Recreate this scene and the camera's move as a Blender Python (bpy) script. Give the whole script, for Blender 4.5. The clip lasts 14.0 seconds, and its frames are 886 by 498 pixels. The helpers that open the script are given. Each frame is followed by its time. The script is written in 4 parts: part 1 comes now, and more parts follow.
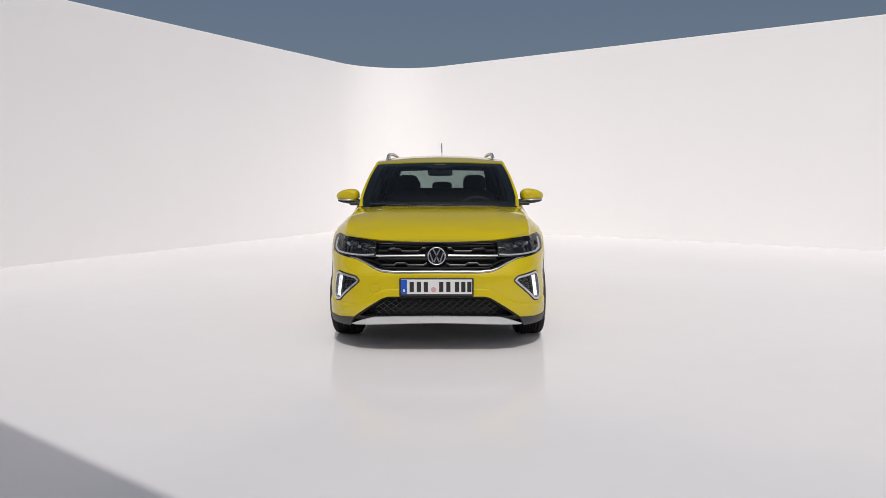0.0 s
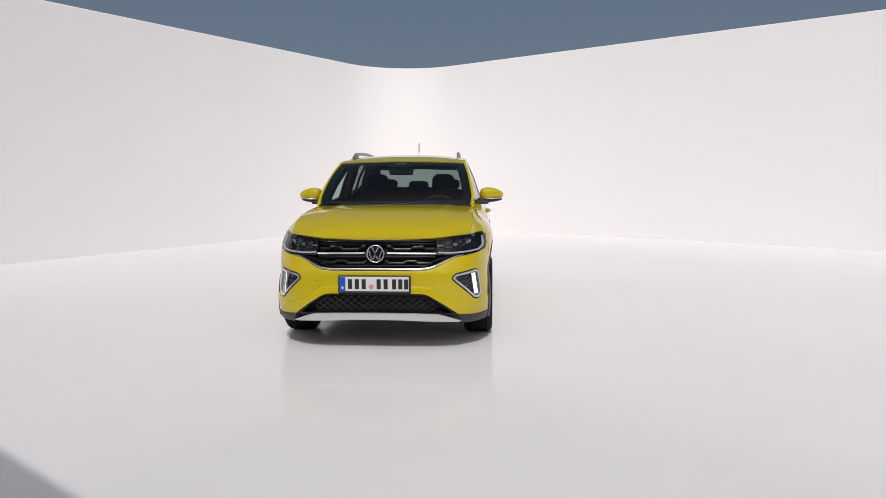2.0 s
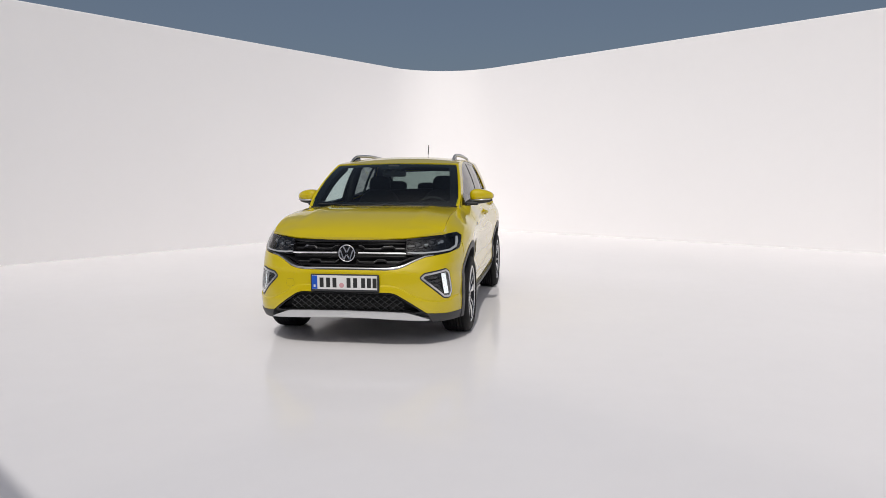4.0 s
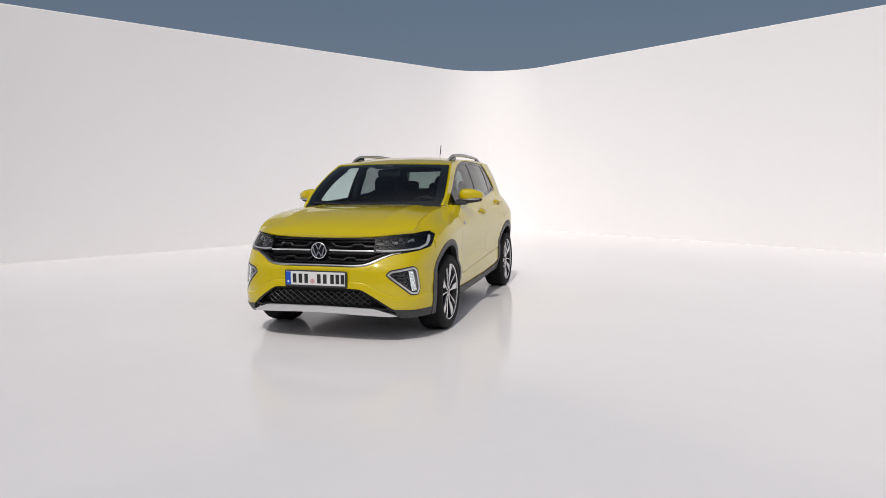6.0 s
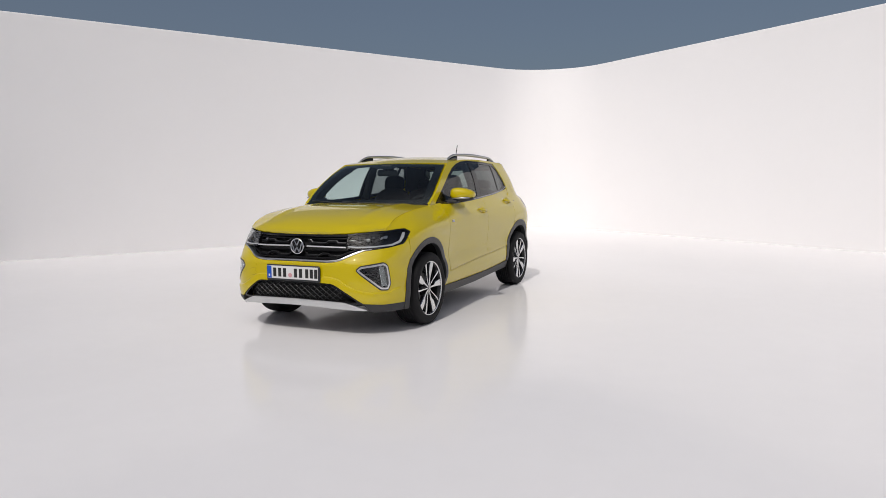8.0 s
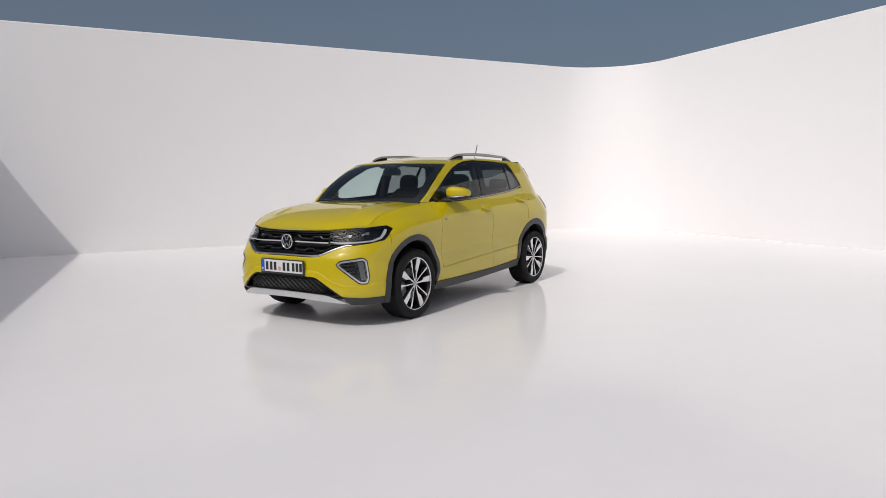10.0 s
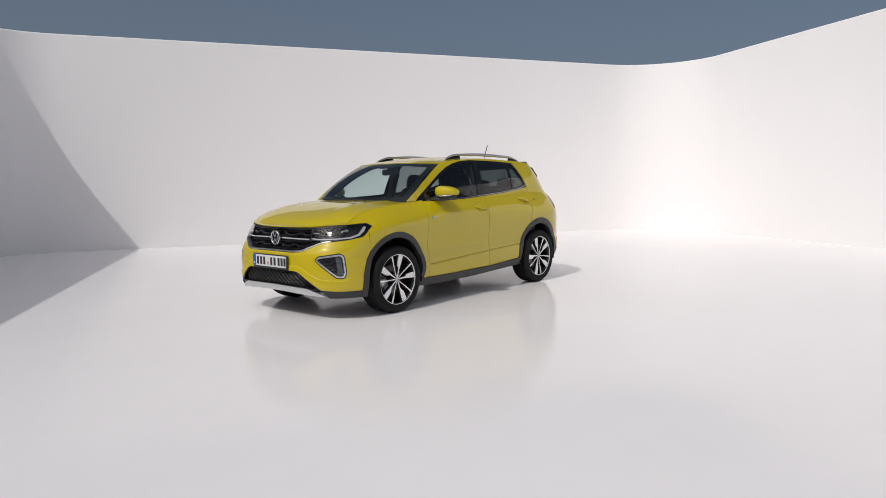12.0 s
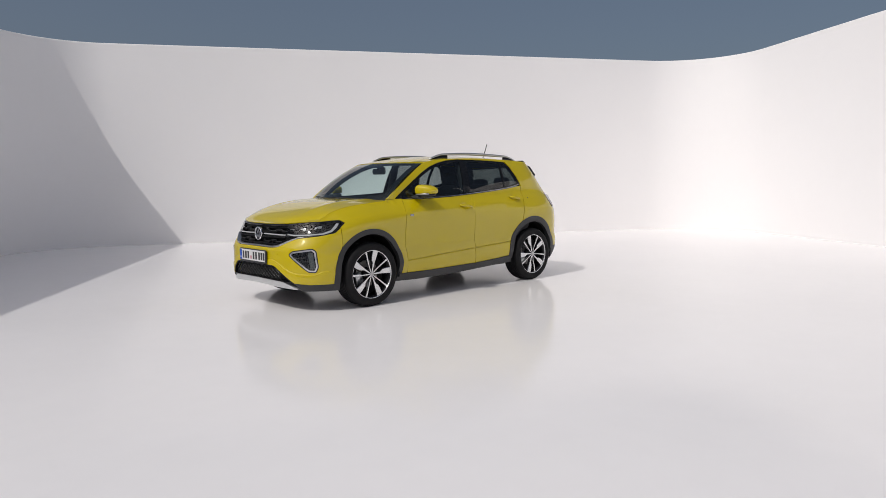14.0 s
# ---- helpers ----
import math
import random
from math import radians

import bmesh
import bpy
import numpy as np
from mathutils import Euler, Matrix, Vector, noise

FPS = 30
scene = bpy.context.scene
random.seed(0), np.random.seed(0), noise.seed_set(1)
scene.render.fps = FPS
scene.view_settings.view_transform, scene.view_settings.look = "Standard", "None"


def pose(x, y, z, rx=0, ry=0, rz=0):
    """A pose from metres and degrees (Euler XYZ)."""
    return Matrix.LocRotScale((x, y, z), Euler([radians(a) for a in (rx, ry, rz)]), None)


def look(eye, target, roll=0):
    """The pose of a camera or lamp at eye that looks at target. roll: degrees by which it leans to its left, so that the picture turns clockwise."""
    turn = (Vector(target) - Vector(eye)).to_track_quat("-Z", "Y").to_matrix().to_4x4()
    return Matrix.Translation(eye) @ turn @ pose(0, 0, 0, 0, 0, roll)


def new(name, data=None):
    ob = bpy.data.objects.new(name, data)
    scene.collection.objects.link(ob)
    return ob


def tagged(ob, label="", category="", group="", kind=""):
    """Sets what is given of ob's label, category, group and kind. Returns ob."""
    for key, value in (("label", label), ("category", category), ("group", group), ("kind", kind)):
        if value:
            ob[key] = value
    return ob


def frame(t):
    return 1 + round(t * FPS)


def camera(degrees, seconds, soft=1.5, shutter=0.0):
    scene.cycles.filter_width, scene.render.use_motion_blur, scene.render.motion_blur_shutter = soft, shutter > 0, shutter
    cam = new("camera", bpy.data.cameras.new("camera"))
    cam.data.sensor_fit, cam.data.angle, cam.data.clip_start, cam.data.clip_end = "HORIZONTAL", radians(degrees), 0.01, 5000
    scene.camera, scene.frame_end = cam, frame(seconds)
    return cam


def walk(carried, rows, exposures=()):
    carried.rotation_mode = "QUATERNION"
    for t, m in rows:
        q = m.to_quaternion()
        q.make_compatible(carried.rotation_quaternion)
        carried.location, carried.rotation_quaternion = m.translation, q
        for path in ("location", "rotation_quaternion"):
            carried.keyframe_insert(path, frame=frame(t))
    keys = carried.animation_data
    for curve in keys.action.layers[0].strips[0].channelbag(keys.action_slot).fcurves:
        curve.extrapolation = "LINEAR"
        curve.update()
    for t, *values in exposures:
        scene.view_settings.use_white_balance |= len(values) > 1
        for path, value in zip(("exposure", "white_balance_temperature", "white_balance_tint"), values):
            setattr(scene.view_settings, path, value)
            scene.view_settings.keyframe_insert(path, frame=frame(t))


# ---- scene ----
cam = camera(66.46, 14.0, soft=0.7)
PATH = [
    (0, (0.105, -6.991, 1.325), (0.059, -3.013, 0.905), -0.14),
    (0.5, (0.296, -6.996, 1.322), (0.196, -3.020, 0.901), -0.16),
    (1, (0.477, -7.006, 1.320), (0.331, -3.031, 0.896), -0.17),
    (1.5, (0.655, -7.018, 1.318), (0.456, -3.045, 0.896), -0.20),
    (2, (0.834, -7.028, 1.317), (0.575, -3.059, 0.896), -0.22),
    (2.5, (1.017, -7.036, 1.316), (0.675, -3.073, 0.899), -0.24),
    (3, (1.206, -7.040, 1.315), (0.756, -3.087, 0.900), -0.27),
    (5.5, (2.278, -6.958, 1.307), (1.255, -3.113, 0.903), -0.40),
    (6, (2.517, -6.919, 1.305), (1.366, -3.110, 0.899), -0.43),
    (6.5, (2.762, -6.872, 1.302), (1.483, -3.103, 0.897), -0.45),
    (7, (3.011, -6.817, 1.299), (1.603, -3.095, 0.892), -0.48),
    (7.5, (3.262, -6.754, 1.295), (1.724, -3.084, 0.889), -0.51),
    (8, (3.515, -6.685, 1.291), (1.841, -3.074, 0.888), -0.53),
    (10.5, (4.739, -6.244, 1.269), (2.446, -2.991, 0.871), -0.64),
    (11, (4.969, -6.139, 1.264), (2.572, -2.961, 0.868), -0.66),
    (11.5, (5.194, -6.027, 1.260), (2.699, -2.926, 0.868), -0.68),
    (12, (5.415, -5.909, 1.256), (2.831, -2.881, 0.864), -0.70),
    (12.5, (5.633, -5.785, 1.253), (2.976, -2.821, 0.857), -0.71),
    (13, (5.851, -5.652, 1.251), (3.115, -2.761, 0.856), -0.72),
    (13.5, (6.072, -5.511, 1.249), (3.251, -2.703, 0.852), -0.73),
    (14, (6.300, -5.359, 1.248), (3.393, -2.639, 0.852), -0.73),
]
walk(cam, [(t, look(eye, target, roll)) for t, eye, target, roll in PATH])

# ---- light ----
SUN = Vector((0.05, -0.871, 1.0)).normalized()      # towards the sun
elev = math.asin(SUN.z)
azim = math.atan2(SUN.x, SUN.y)                         # clockwise from +y
world = bpy.data.worlds.new("sky")
scene.world = world
world.use_nodes = True
wn, wl = world.node_tree.nodes, world.node_tree.links
sky = wn.new("ShaderNodeTexSky")
sky.sky_type, sky.sun_disc = "NISHITA", False
sky.sun_elevation, sky.sun_rotation = elev, azim
sky.altitude, sky.air_density, sky.dust_density, sky.ozone_density = 300, 1.0, 5.0, 1.0
dim = wn.new("ShaderNodeVectorMath")                    # the clear sky behind a thin slate haze that pales all round the sun
dim.operation = "MULTIPLY_ADD"
dim.inputs[1].default_value = (0.36, 0.38, 0.39)
way, near, rise, haze = (wn.new("ShaderNode" + k) for k in ("TexCoord", "VectorMath", "MapRange", "Mix"))
near.operation, near.inputs[1].default_value = "DOT_PRODUCT", SUN
rise.interpolation_type = "SMOOTHSTEP"
rise.inputs["From Min"].default_value, rise.inputs["From Max"].default_value = 0.55, 1.0
haze.data_type = "RGBA"
haze.inputs[6].default_value, haze.inputs[7].default_value = (0.59, 0.68, 0.86, 1), (6.3, 6.0, 5.8, 1)
wl.new(way.outputs["Generated"], near.inputs[0])
wl.new(near.outputs["Value"], rise.inputs["Value"])
wl.new(rise.outputs[0], haze.inputs[0])
wl.new(haze.outputs[2], dim.inputs[2])
wl.new(sky.outputs[0], dim.inputs[0])
wl.new(dim.outputs[0], wn["Background"].inputs["Color"])
wn["Background"].inputs["Strength"].default_value = 0.096
sun = new("sun", bpy.data.lights.new("sun", "SUN"))
sun.data.energy, sun.data.angle, sun.data.color = 1.67, radians(0.6), (1.0, 0.968, 0.93)
sun.matrix_world = look(SUN * 30, (0, 0, 0))
scene.view_settings.exposure = 0.0

# ---- materials ----


def material(name, colour, rough=0.5, metal=0.0, coat=0.0, vary=0.0, scale=8.0, bump=0.0, fine=0.0, spec=0.5, trans=0.0, ior=1.45, emit=0.0):
    """A Principled material; vary: share by which two noises change colour and roughness, bump and fine: relief in metres."""
    m = bpy.data.materials.new(name)
    m.use_nodes = True
    n, l = m.node_tree.nodes, m.node_tree.links
    b = n["Principled BSDF"]
    b.inputs["Base Color"].default_value = (*colour, 1)
    b.inputs["Roughness"].default_value = rough
    b.inputs["Metallic"].default_value = metal
    b.inputs["Coat Weight"].default_value = coat
    b.inputs["Coat Roughness"].default_value = 0.025
    b.inputs["Coat IOR"].default_value = 1.52
    b.inputs["Specular IOR Level"].default_value = spec
    b.inputs["Transmission Weight"].default_value = trans
    b.inputs["IOR"].default_value = ior
    if emit:
        b.inputs["Emission Color"].default_value = (*colour, 1)
        b.inputs["Emission Strength"].default_value = emit
    if not (vary or bump or fine):
        return m
    co = n.new("ShaderNodeTexCoord")
    big, small = n.new("ShaderNodeTexNoise"), n.new("ShaderNodeTexNoise")
    big.inputs["Scale"].default_value, small.inputs["Scale"].default_value = scale, scale * 14
    big.inputs["Detail"].default_value, small.inputs["Detail"].default_value = 5, 4
    for t in (big, small):
        l.new(co.outputs["Object"], t.inputs["Vector"])
    mix = n.new("ShaderNodeMath")
    mix.operation = "MULTIPLY_ADD"
    l.new(small.outputs["Fac"], mix.inputs[0])
    mix.inputs[1].default_value = 0.35
    l.new(big.outputs["Fac"], mix.inputs[2])
    if vary:
        ramp = n.new("ShaderNodeMapRange")
        ramp.inputs["From Min"].default_value, ramp.inputs["From Max"].default_value = 0.35, 1.0
        ramp.inputs["To Min"].default_value, ramp.inputs["To Max"].default_value = 1 - vary, 1 + vary
        l.new(mix.outputs[0], ramp.inputs["Value"])
        mul = n.new("ShaderNodeVectorMath")
        mul.operation = "SCALE"
        mul.inputs[0].default_value = colour
        l.new(ramp.outputs[0], mul.inputs["Scale"])
        l.new(mul.outputs[0], b.inputs["Base Color"])
        rr = n.new("ShaderNodeMath")
        rr.operation = "MULTIPLY"
        rr.inputs[1].default_value = rough
        l.new(ramp.outputs[0], rr.inputs[0])
        l.new(rr.outputs[0], b.inputs["Roughness"])
    last = None
    for tex, depth in ((big, bump), (small, fine)):
        if depth:
            bm_node = n.new("ShaderNodeBump")
            bm_node.inputs["Strength"].default_value = 1.0
            bm_node.inputs["Distance"].default_value = depth
            l.new(tex.outputs["Fac"], bm_node.inputs["Height"])
            if last:
                l.new(last.outputs[0], bm_node.inputs["Normal"])
            last = bm_node
    if last:
        l.new(last.outputs[0], b.inputs["Normal"])
    return m


WHITE_WALL = material("white_wall_paint", (0.900, 0.884, 0.885), 0.6, vary=0.012, scale=0.5, fine=0.0004)
WHITE_FLOOR = material("white_floor_coating", (0.885, 0.862, 0.868), 0.13, vary=0.03, scale=0.35, bump=0.0004, spec=0.13)
WHITE_WALL.node_tree.nodes["Principled BSDF"].inputs["Diffuse Roughness"].default_value = 0.35
GROUND = material("gravel_ground", (0.22, 0.2, 0.18), 0.95, vary=0.35, scale=0.8, bump=0.01)
PAINT = material("yellow_car_paint", (0.543, 0.425, 0.001), 0.34, coat=1.0, spec=0.05, vary=0.01, scale=3)
PAINT.node_tree.nodes["Principled BSDF"].inputs["Coat IOR"].default_value = 1.62

# ---- the white set: floor and walls with rounded corners ----


def mesh_object(name, bm, mat, smooth=True):
    me = bpy.data.meshes.new(name)
    bm.normal_update()
    bm.to_mesh(me)
    bm.free()
    for p in me.polygons:
        p.use_smooth = smooth
    for m in (mat if isinstance(mat, (list, tuple)) else [mat]):
        me.materials.append(m)
    return new(name, me)


def part(name, bm, mat, parent, label="", smooth=True):
    ob = mesh_object(name, bm, mat, smooth)
    ob.parent = parent
    return tagged(ob, label) if label else ob


WALL_H = 4.147
SIDES = ((-29.587, 7.2076), (-124.255, 8.70), (205.0, 10.7), (55.745, 7.0185))   # inward normal in degrees, distance from the middle
# the east side is unseen: added and turned sunwards to bounce light westwards
NAMES = ("wall_west", "wall_north", "wall_east_unseen", "wall_south")
CORNER_R = 1.75


def wall_plan():
    """For each side: the points of the inner face with their inward normals, from mid-corner to mid-corner."""
    sides = [(Vector((math.cos(radians(a)), math.sin(radians(a)))), d) for a, d in SIDES]
    corners = []
    for i in range(4):
        (n1, d1), (n2, d2) = sides[i], sides[(i + 1) % 4]
        det = n1.x * n2.y - n1.y * n2.x
        b1, b2 = CORNER_R - d1, CORNER_R - d2
        c = Vector(((b1 * n2.y - b2 * n1.y) / det, (n1.x * b2 - n2.x * b1) / det))
        a1, a2 = math.atan2(-n1.y, -n1.x), math.atan2(-n2.y, -n2.x)
        a2 -= 2 * math.pi * round((a2 - a1) / (2 * math.pi))
        corners.append([(c + CORNER_R * Vector((math.cos(a), math.sin(a))), -Vector((math.cos(a), math.sin(a))))
                        for a in [a1 + (a2 - a1) * k / 32 for k in range(33)]])
    out = []
    for i in range(4):
        before, after = corners[i - 1][16:], corners[i][:17]
        p, q = before[-1][0], after[0][0]
        middle = [(p + (q - p) * k / 12, before[-1][1]) for k in range(1, 12)]
        out.append(before + middle + after)
    return out


def build_set():
    profile = [(0, -0.02), (0, 0.01), *[(0, z) for z in (0.4, 0.8, 1.6, 2.4, 3.2, 4.0, WALL_H - 0.02, WALL_H - 0.015)], (-0.015, WALL_H), (-0.28, WALL_H), (-0.3, WALL_H - 0.02), (-0.3, -0.02)]
    inner = []
    for name, row in zip(NAMES, wall_plan()):
        bm = bmesh.new()
        grid = [[bm.verts.new((*(p + n * o), z)) for o, z in profile] for p, n in row]
        for a, b in zip(grid, grid[1:]):
            for k in range(len(profile) - 1):
                bm.faces.new((a[k], a[k + 1], b[k + 1], b[k]))
        bmesh.ops.recalc_face_normals(bm, faces=bm.faces)
        tagged(mesh_object(name, bm, WHITE_WALL), "tall smooth white-painted studio wall with rounded corners", "wall", "", "structure")
        inner += [p - n * 0.01 for p, n in row[:-1]]
    bm = bmesh.new()
    face = bm.faces.new([bm.verts.new((p.x, p.y, 0)) for p in inner])
    face.normal_update()
    if face.normal.z < 0:
        face.normal_flip()
    top = [face]
    down = bmesh.ops.extrude_face_region(bm, geom=top)
    bmesh.ops.translate(bm, vec=(0, 0, -0.12), verts=[v for v in down["geom"] if isinstance(v, bmesh.types.BMVert)])
    bmesh.ops.recalc_face_normals(bm, faces=bm.faces)
    tagged(mesh_object("floor", bm, WHITE_FLOOR, False), "glossy white coated studio floor under open sky", "floor", "", "structure")
    bm = bmesh.new()
    bmesh.ops.create_grid(bm, x_segments=8, y_segments=8, size=2500, matrix=Matrix.Translation((0, 0, -0.13)))
    tagged(mesh_object("ground", bm, GROUND, False), "bare sandy ground outside the white set", "ground", "", "structure")


build_set()

# ---- the car's materials ----
BLACK_GLOSS = material("gloss_black_plastic", (0.008, 0.008, 0.009), 0.10, spec=0.4)
BLACK_TRIM = material("grained_black_plastic", (0.028, 0.029, 0.031), 0.55, vary=0.12, scale=30, fine=0.0006)
MESH_BLACK = material("black_mesh", (0.02, 0.021, 0.022), 0.22, spec=0.45)
GREY_TRIM = material("dark_grey_cladding", (0.034, 0.035, 0.037), 0.46, vary=0.08, scale=25, fine=0.0005, spec=0.5)
DARK = material("dark_underbody", (0.012, 0.012, 0.012), 0.85)
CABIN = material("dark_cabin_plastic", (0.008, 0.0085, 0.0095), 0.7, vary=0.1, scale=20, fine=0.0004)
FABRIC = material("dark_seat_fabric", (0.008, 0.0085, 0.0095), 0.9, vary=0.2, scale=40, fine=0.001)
# headliner toned near-black, so no light band shows at the windscreen's top
HEADLINER = material("near_black_headliner", (0.02, 0.02, 0.021), 0.9, vary=0.05, scale=30)
CHROME = material("chrome", (0.78, 0.78, 0.79), 0.10, metal=1.0)
LIP_CHROME = material("lip_chrome", (0.56, 0.56, 0.57), 0.28, metal=1.0)
BRIGHT_TRIM = material("bright_satin_trim", (0.78, 0.78, 0.79), 0.28, metal=0.55, spec=0.6)
SILVER = material("satin_silver", (0.52, 0.53, 0.54), 0.33, metal=0.85, vary=0.04, scale=12)
SKID = material("satin_silver_paint", (0.60, 0.605, 0.61), 0.4, metal=0.45, vary=0.05, scale=10)
RAIL = material("anodised_rail", (0.44, 0.445, 0.45), 0.34, metal=0.85, vary=0.04, scale=12)
ALLOY = material("machined_alloy", (0.68, 0.69, 0.70), 0.24, metal=0.95, vary=0.04, scale=30)
ALLOY_BLACK = material("black_alloy", (0.018, 0.018, 0.02), 0.22, spec=0.5)
GRILLE_BLACK = material("black_grille_plastic", (0.006, 0.006, 0.007), 0.38, spec=0.2)
UNDERBODY = material("grey_underbody", (0.055, 0.055, 0.057), 0.7, vary=0.2, scale=6)
TAIL_GREY = material("clear_tail_lens", (0.50, 0.48, 0.48), 0.2, coat=0.6, spec=0.6)
RUBBER = material("tyre_rubber", (0.008, 0.008, 0.009), 0.72, vary=0.15, scale=14, fine=0.0006, spec=0.28)
STEEL = material("brake_steel", (0.16, 0.155, 0.15), 0.4, metal=0.9, vary=0.1, scale=20)
LED = material("daytime_light", (0.9, 0.92, 0.94), 0.4, spec=0.2, emit=1.9)
RIB = material("grey_dimming_ribs", (0.10, 0.115, 0.115), 0.3)
FRAME_CHROME = material("satin_chrome", (0.66, 0.66, 0.67), 0.22, metal=0.85)
DARK_CHROME = material("satin_dark_chrome", (0.40, 0.40, 0.41), 0.2, metal=0.95)
WAVE = material("grille_edge_chrome", (0.13, 0.13, 0.132), 0.3, metal=0.85)
BELT = material("dark_chrome_strip", (0.36, 0.36, 0.365), 0.22, metal=0.9)
LIGHT_GUIDE = material("clear_light_guide", (0.46, 0.47, 0.48), 0.14, spec=0.6)
PLATE_WHITE = material("plate_white", (0.67, 0.67, 0.665), 0.35)
PLATE_BLUE = material("plate_blue", (0.01, 0.08, 0.45), 0.35)
PLATE_INK = material("plate_ink", (0.02, 0.02, 0.02), 0.4)
SEAL = material("seal_pink", (0.55, 0.30, 0.32), 0.4)
RED_LAMP = material("smoked_red_lamp", (0.035, 0.012, 0.013), 0.08, coat=0.6)


def glass(name, tint, ior=1.5):
    """Thin glass: clear with its tint, and gloss by Fresnel."""
    m = bpy.data.materials.new(name)
    m.use_nodes = True
    n, l = m.node_tree.nodes, m.node_tree.links
    n.remove(n["Principled BSDF"])
    clear, gloss, mix, face = n.new("ShaderNodeBsdfTransparent"), n.new("ShaderNodeBsdfGlossy"), n.new("ShaderNodeMixShader"), n.new("ShaderNodeLayerWeight")
    clear.inputs["Color"].default_value = (*tint, 1)
    gloss.inputs["Roughness"].default_value = 0.0
    face.inputs["Blend"].default_value = 0.5
    power, scale = n.new("ShaderNodeMath"), n.new("ShaderNodeMath")
    power.operation, scale.operation = "POWER", "MULTIPLY_ADD"
    power.inputs[1].default_value = 5.0
    f0 = 2 * ((ior - 1) / (ior + 1)) ** 2
    scale.inputs[1].default_value, scale.inputs[2].default_value = 1 - f0, f0
    l.new(face.outputs["Facing"], power.inputs[0])
    l.new(power.outputs[0], scale.inputs[0])
    l.new(scale.outputs[0], mix.inputs[0])
    l.new(clear.outputs[0], mix.inputs[1])
    l.new(gloss.outputs[0], mix.inputs[2])
    l.new(mix.outputs[0], n["Material Output"].inputs["Surface"])
    return m


GLASS = glass("green_tinted_glass", (0.755, 0.855, 0.84), 1.44)
PRIVACY = glass("dark_privacy_glass", (0.29, 0.31, 0.315))
REAR_GLASS = glass("dark_rear_glass", (0.24, 0.285, 0.27))
LENS_DARK = material("dark_lens_glass", (0.03, 0.032, 0.036), 0.04, spec=0.8)
LENS = glass("clear_lamp_cover", (0.93, 0.94, 0.95), 1.36)


# ---- the car's outer surface: x to the car's left, y to its rear, z up ----


def lerp_table(table, v):
    """A smooth curve (monotone cubic) through the rows (v, value)."""
    if v <= table[0][0]:
        return table[0][1]
    if v >= table[-1][0]:
        return table[-1][1]
    n = len(table)
    for i in range(n - 1):
        if v <= table[i + 1][0]:
            break
    s = [(table[k + 1][1] - table[k][1]) / (table[k + 1][0] - table[k][0]) for k in range(n - 1)]

    def slope(k):
        if k == 0:
            return s[0]
        if k == n - 1:
            return s[-1]
        return 0.0 if s[k - 1] * s[k] <= 0 else 2 * s[k - 1] * s[k] / (s[k - 1] + s[k])
    h = table[i + 1][0] - table[i][0]
    t = (v - table[i][0]) / h
    return (table[i][1] * (1 + 2 * t) * (1 - t) ** 2 + slope(i) * h * t * (1 - t) ** 2
            + table[i + 1][1] * t * t * (3 - 2 * t) + slope(i + 1) * h * t * t * (t - 1))


def clamp(v, a=0.0, b=1.0):
    return min(b, max(a, v))


def ease(v, a, b):
    t = clamp((v - a) / (b - a))
    return t * t * (3 - 2 * t)


YF, YR = -1.2, 1.25           # where the nose and the tail begin to close in
SECTION = ((0.18, 0.765), (0.30, 0.815), (0.42, 0.842), (0.50, 0.840), (0.57, 0.827), (0.70, 0.842), (0.83, 0.854), (0.91, 0.850), (0.965, 0.832),
           (1.02, 0.805), (1.07, 0.777), (1.11, 0.762), (1.20, 0.738), (1.28, 0.713), (1.36, 0.682), (1.46, 0.634), (1.53, 0.60))
NOSE = ((0.18, -1.99), (0.25, -2.055), (0.32, -2.082), (0.42, -2.088), (0.60, -2.088), (0.65, -2.07), (0.70, -2.035), (0.76, -2.014), (0.87, -2.004), (0.97, -1.98), (1.1, -1.96))
TAIL = ((0.2, 1.98), (0.35, 2.03), (0.6, 2.04), (0.8, 2.03), (1.0, 1.99), (1.1, 1.94), (1.2, 1.85), (1.32, 1.765), (1.46, 1.65), (1.52, 1.60))
HOOD_EDGE_Z = ((-2.02, 0.862), (-1.85, 0.868), (-1.76, 0.894), (-1.7, 0.928), (-1.62, 0.964), (-1.5, 0.998), (-1.4, 1.015), (-1.2, 1.037), (-1.0, 1.052), (-0.8, 1.066))
HOOD_MID_Z = ((-2.02, 0.858), (-1.95, 0.888), (-1.9, 0.914), (-1.84, 0.944), (-1.73, 0.985), (-1.63, 1.012), (-1.49, 1.042), (-1.31, 1.066), (-1.05, 1.078))
HOOD_HALF = 0.715
TAIL_SQUARE = ((0.60, 4.1), (0.85, 3.7), (1.05, 3.4))          # how square the tail is in plan, by height
SQUARE = ((0.58, 3.7), (0.70, 3.45), (0.76, 3.2), (0.88, 2.5), (1.0, 2.4))   # and the nose, by height


def nose_level(y, z):
    """The bumper keeps its width down to its lower edge."""
    return z + (max(z, 0.42) - z) * ease(YF - y, 0.0, 0.25)


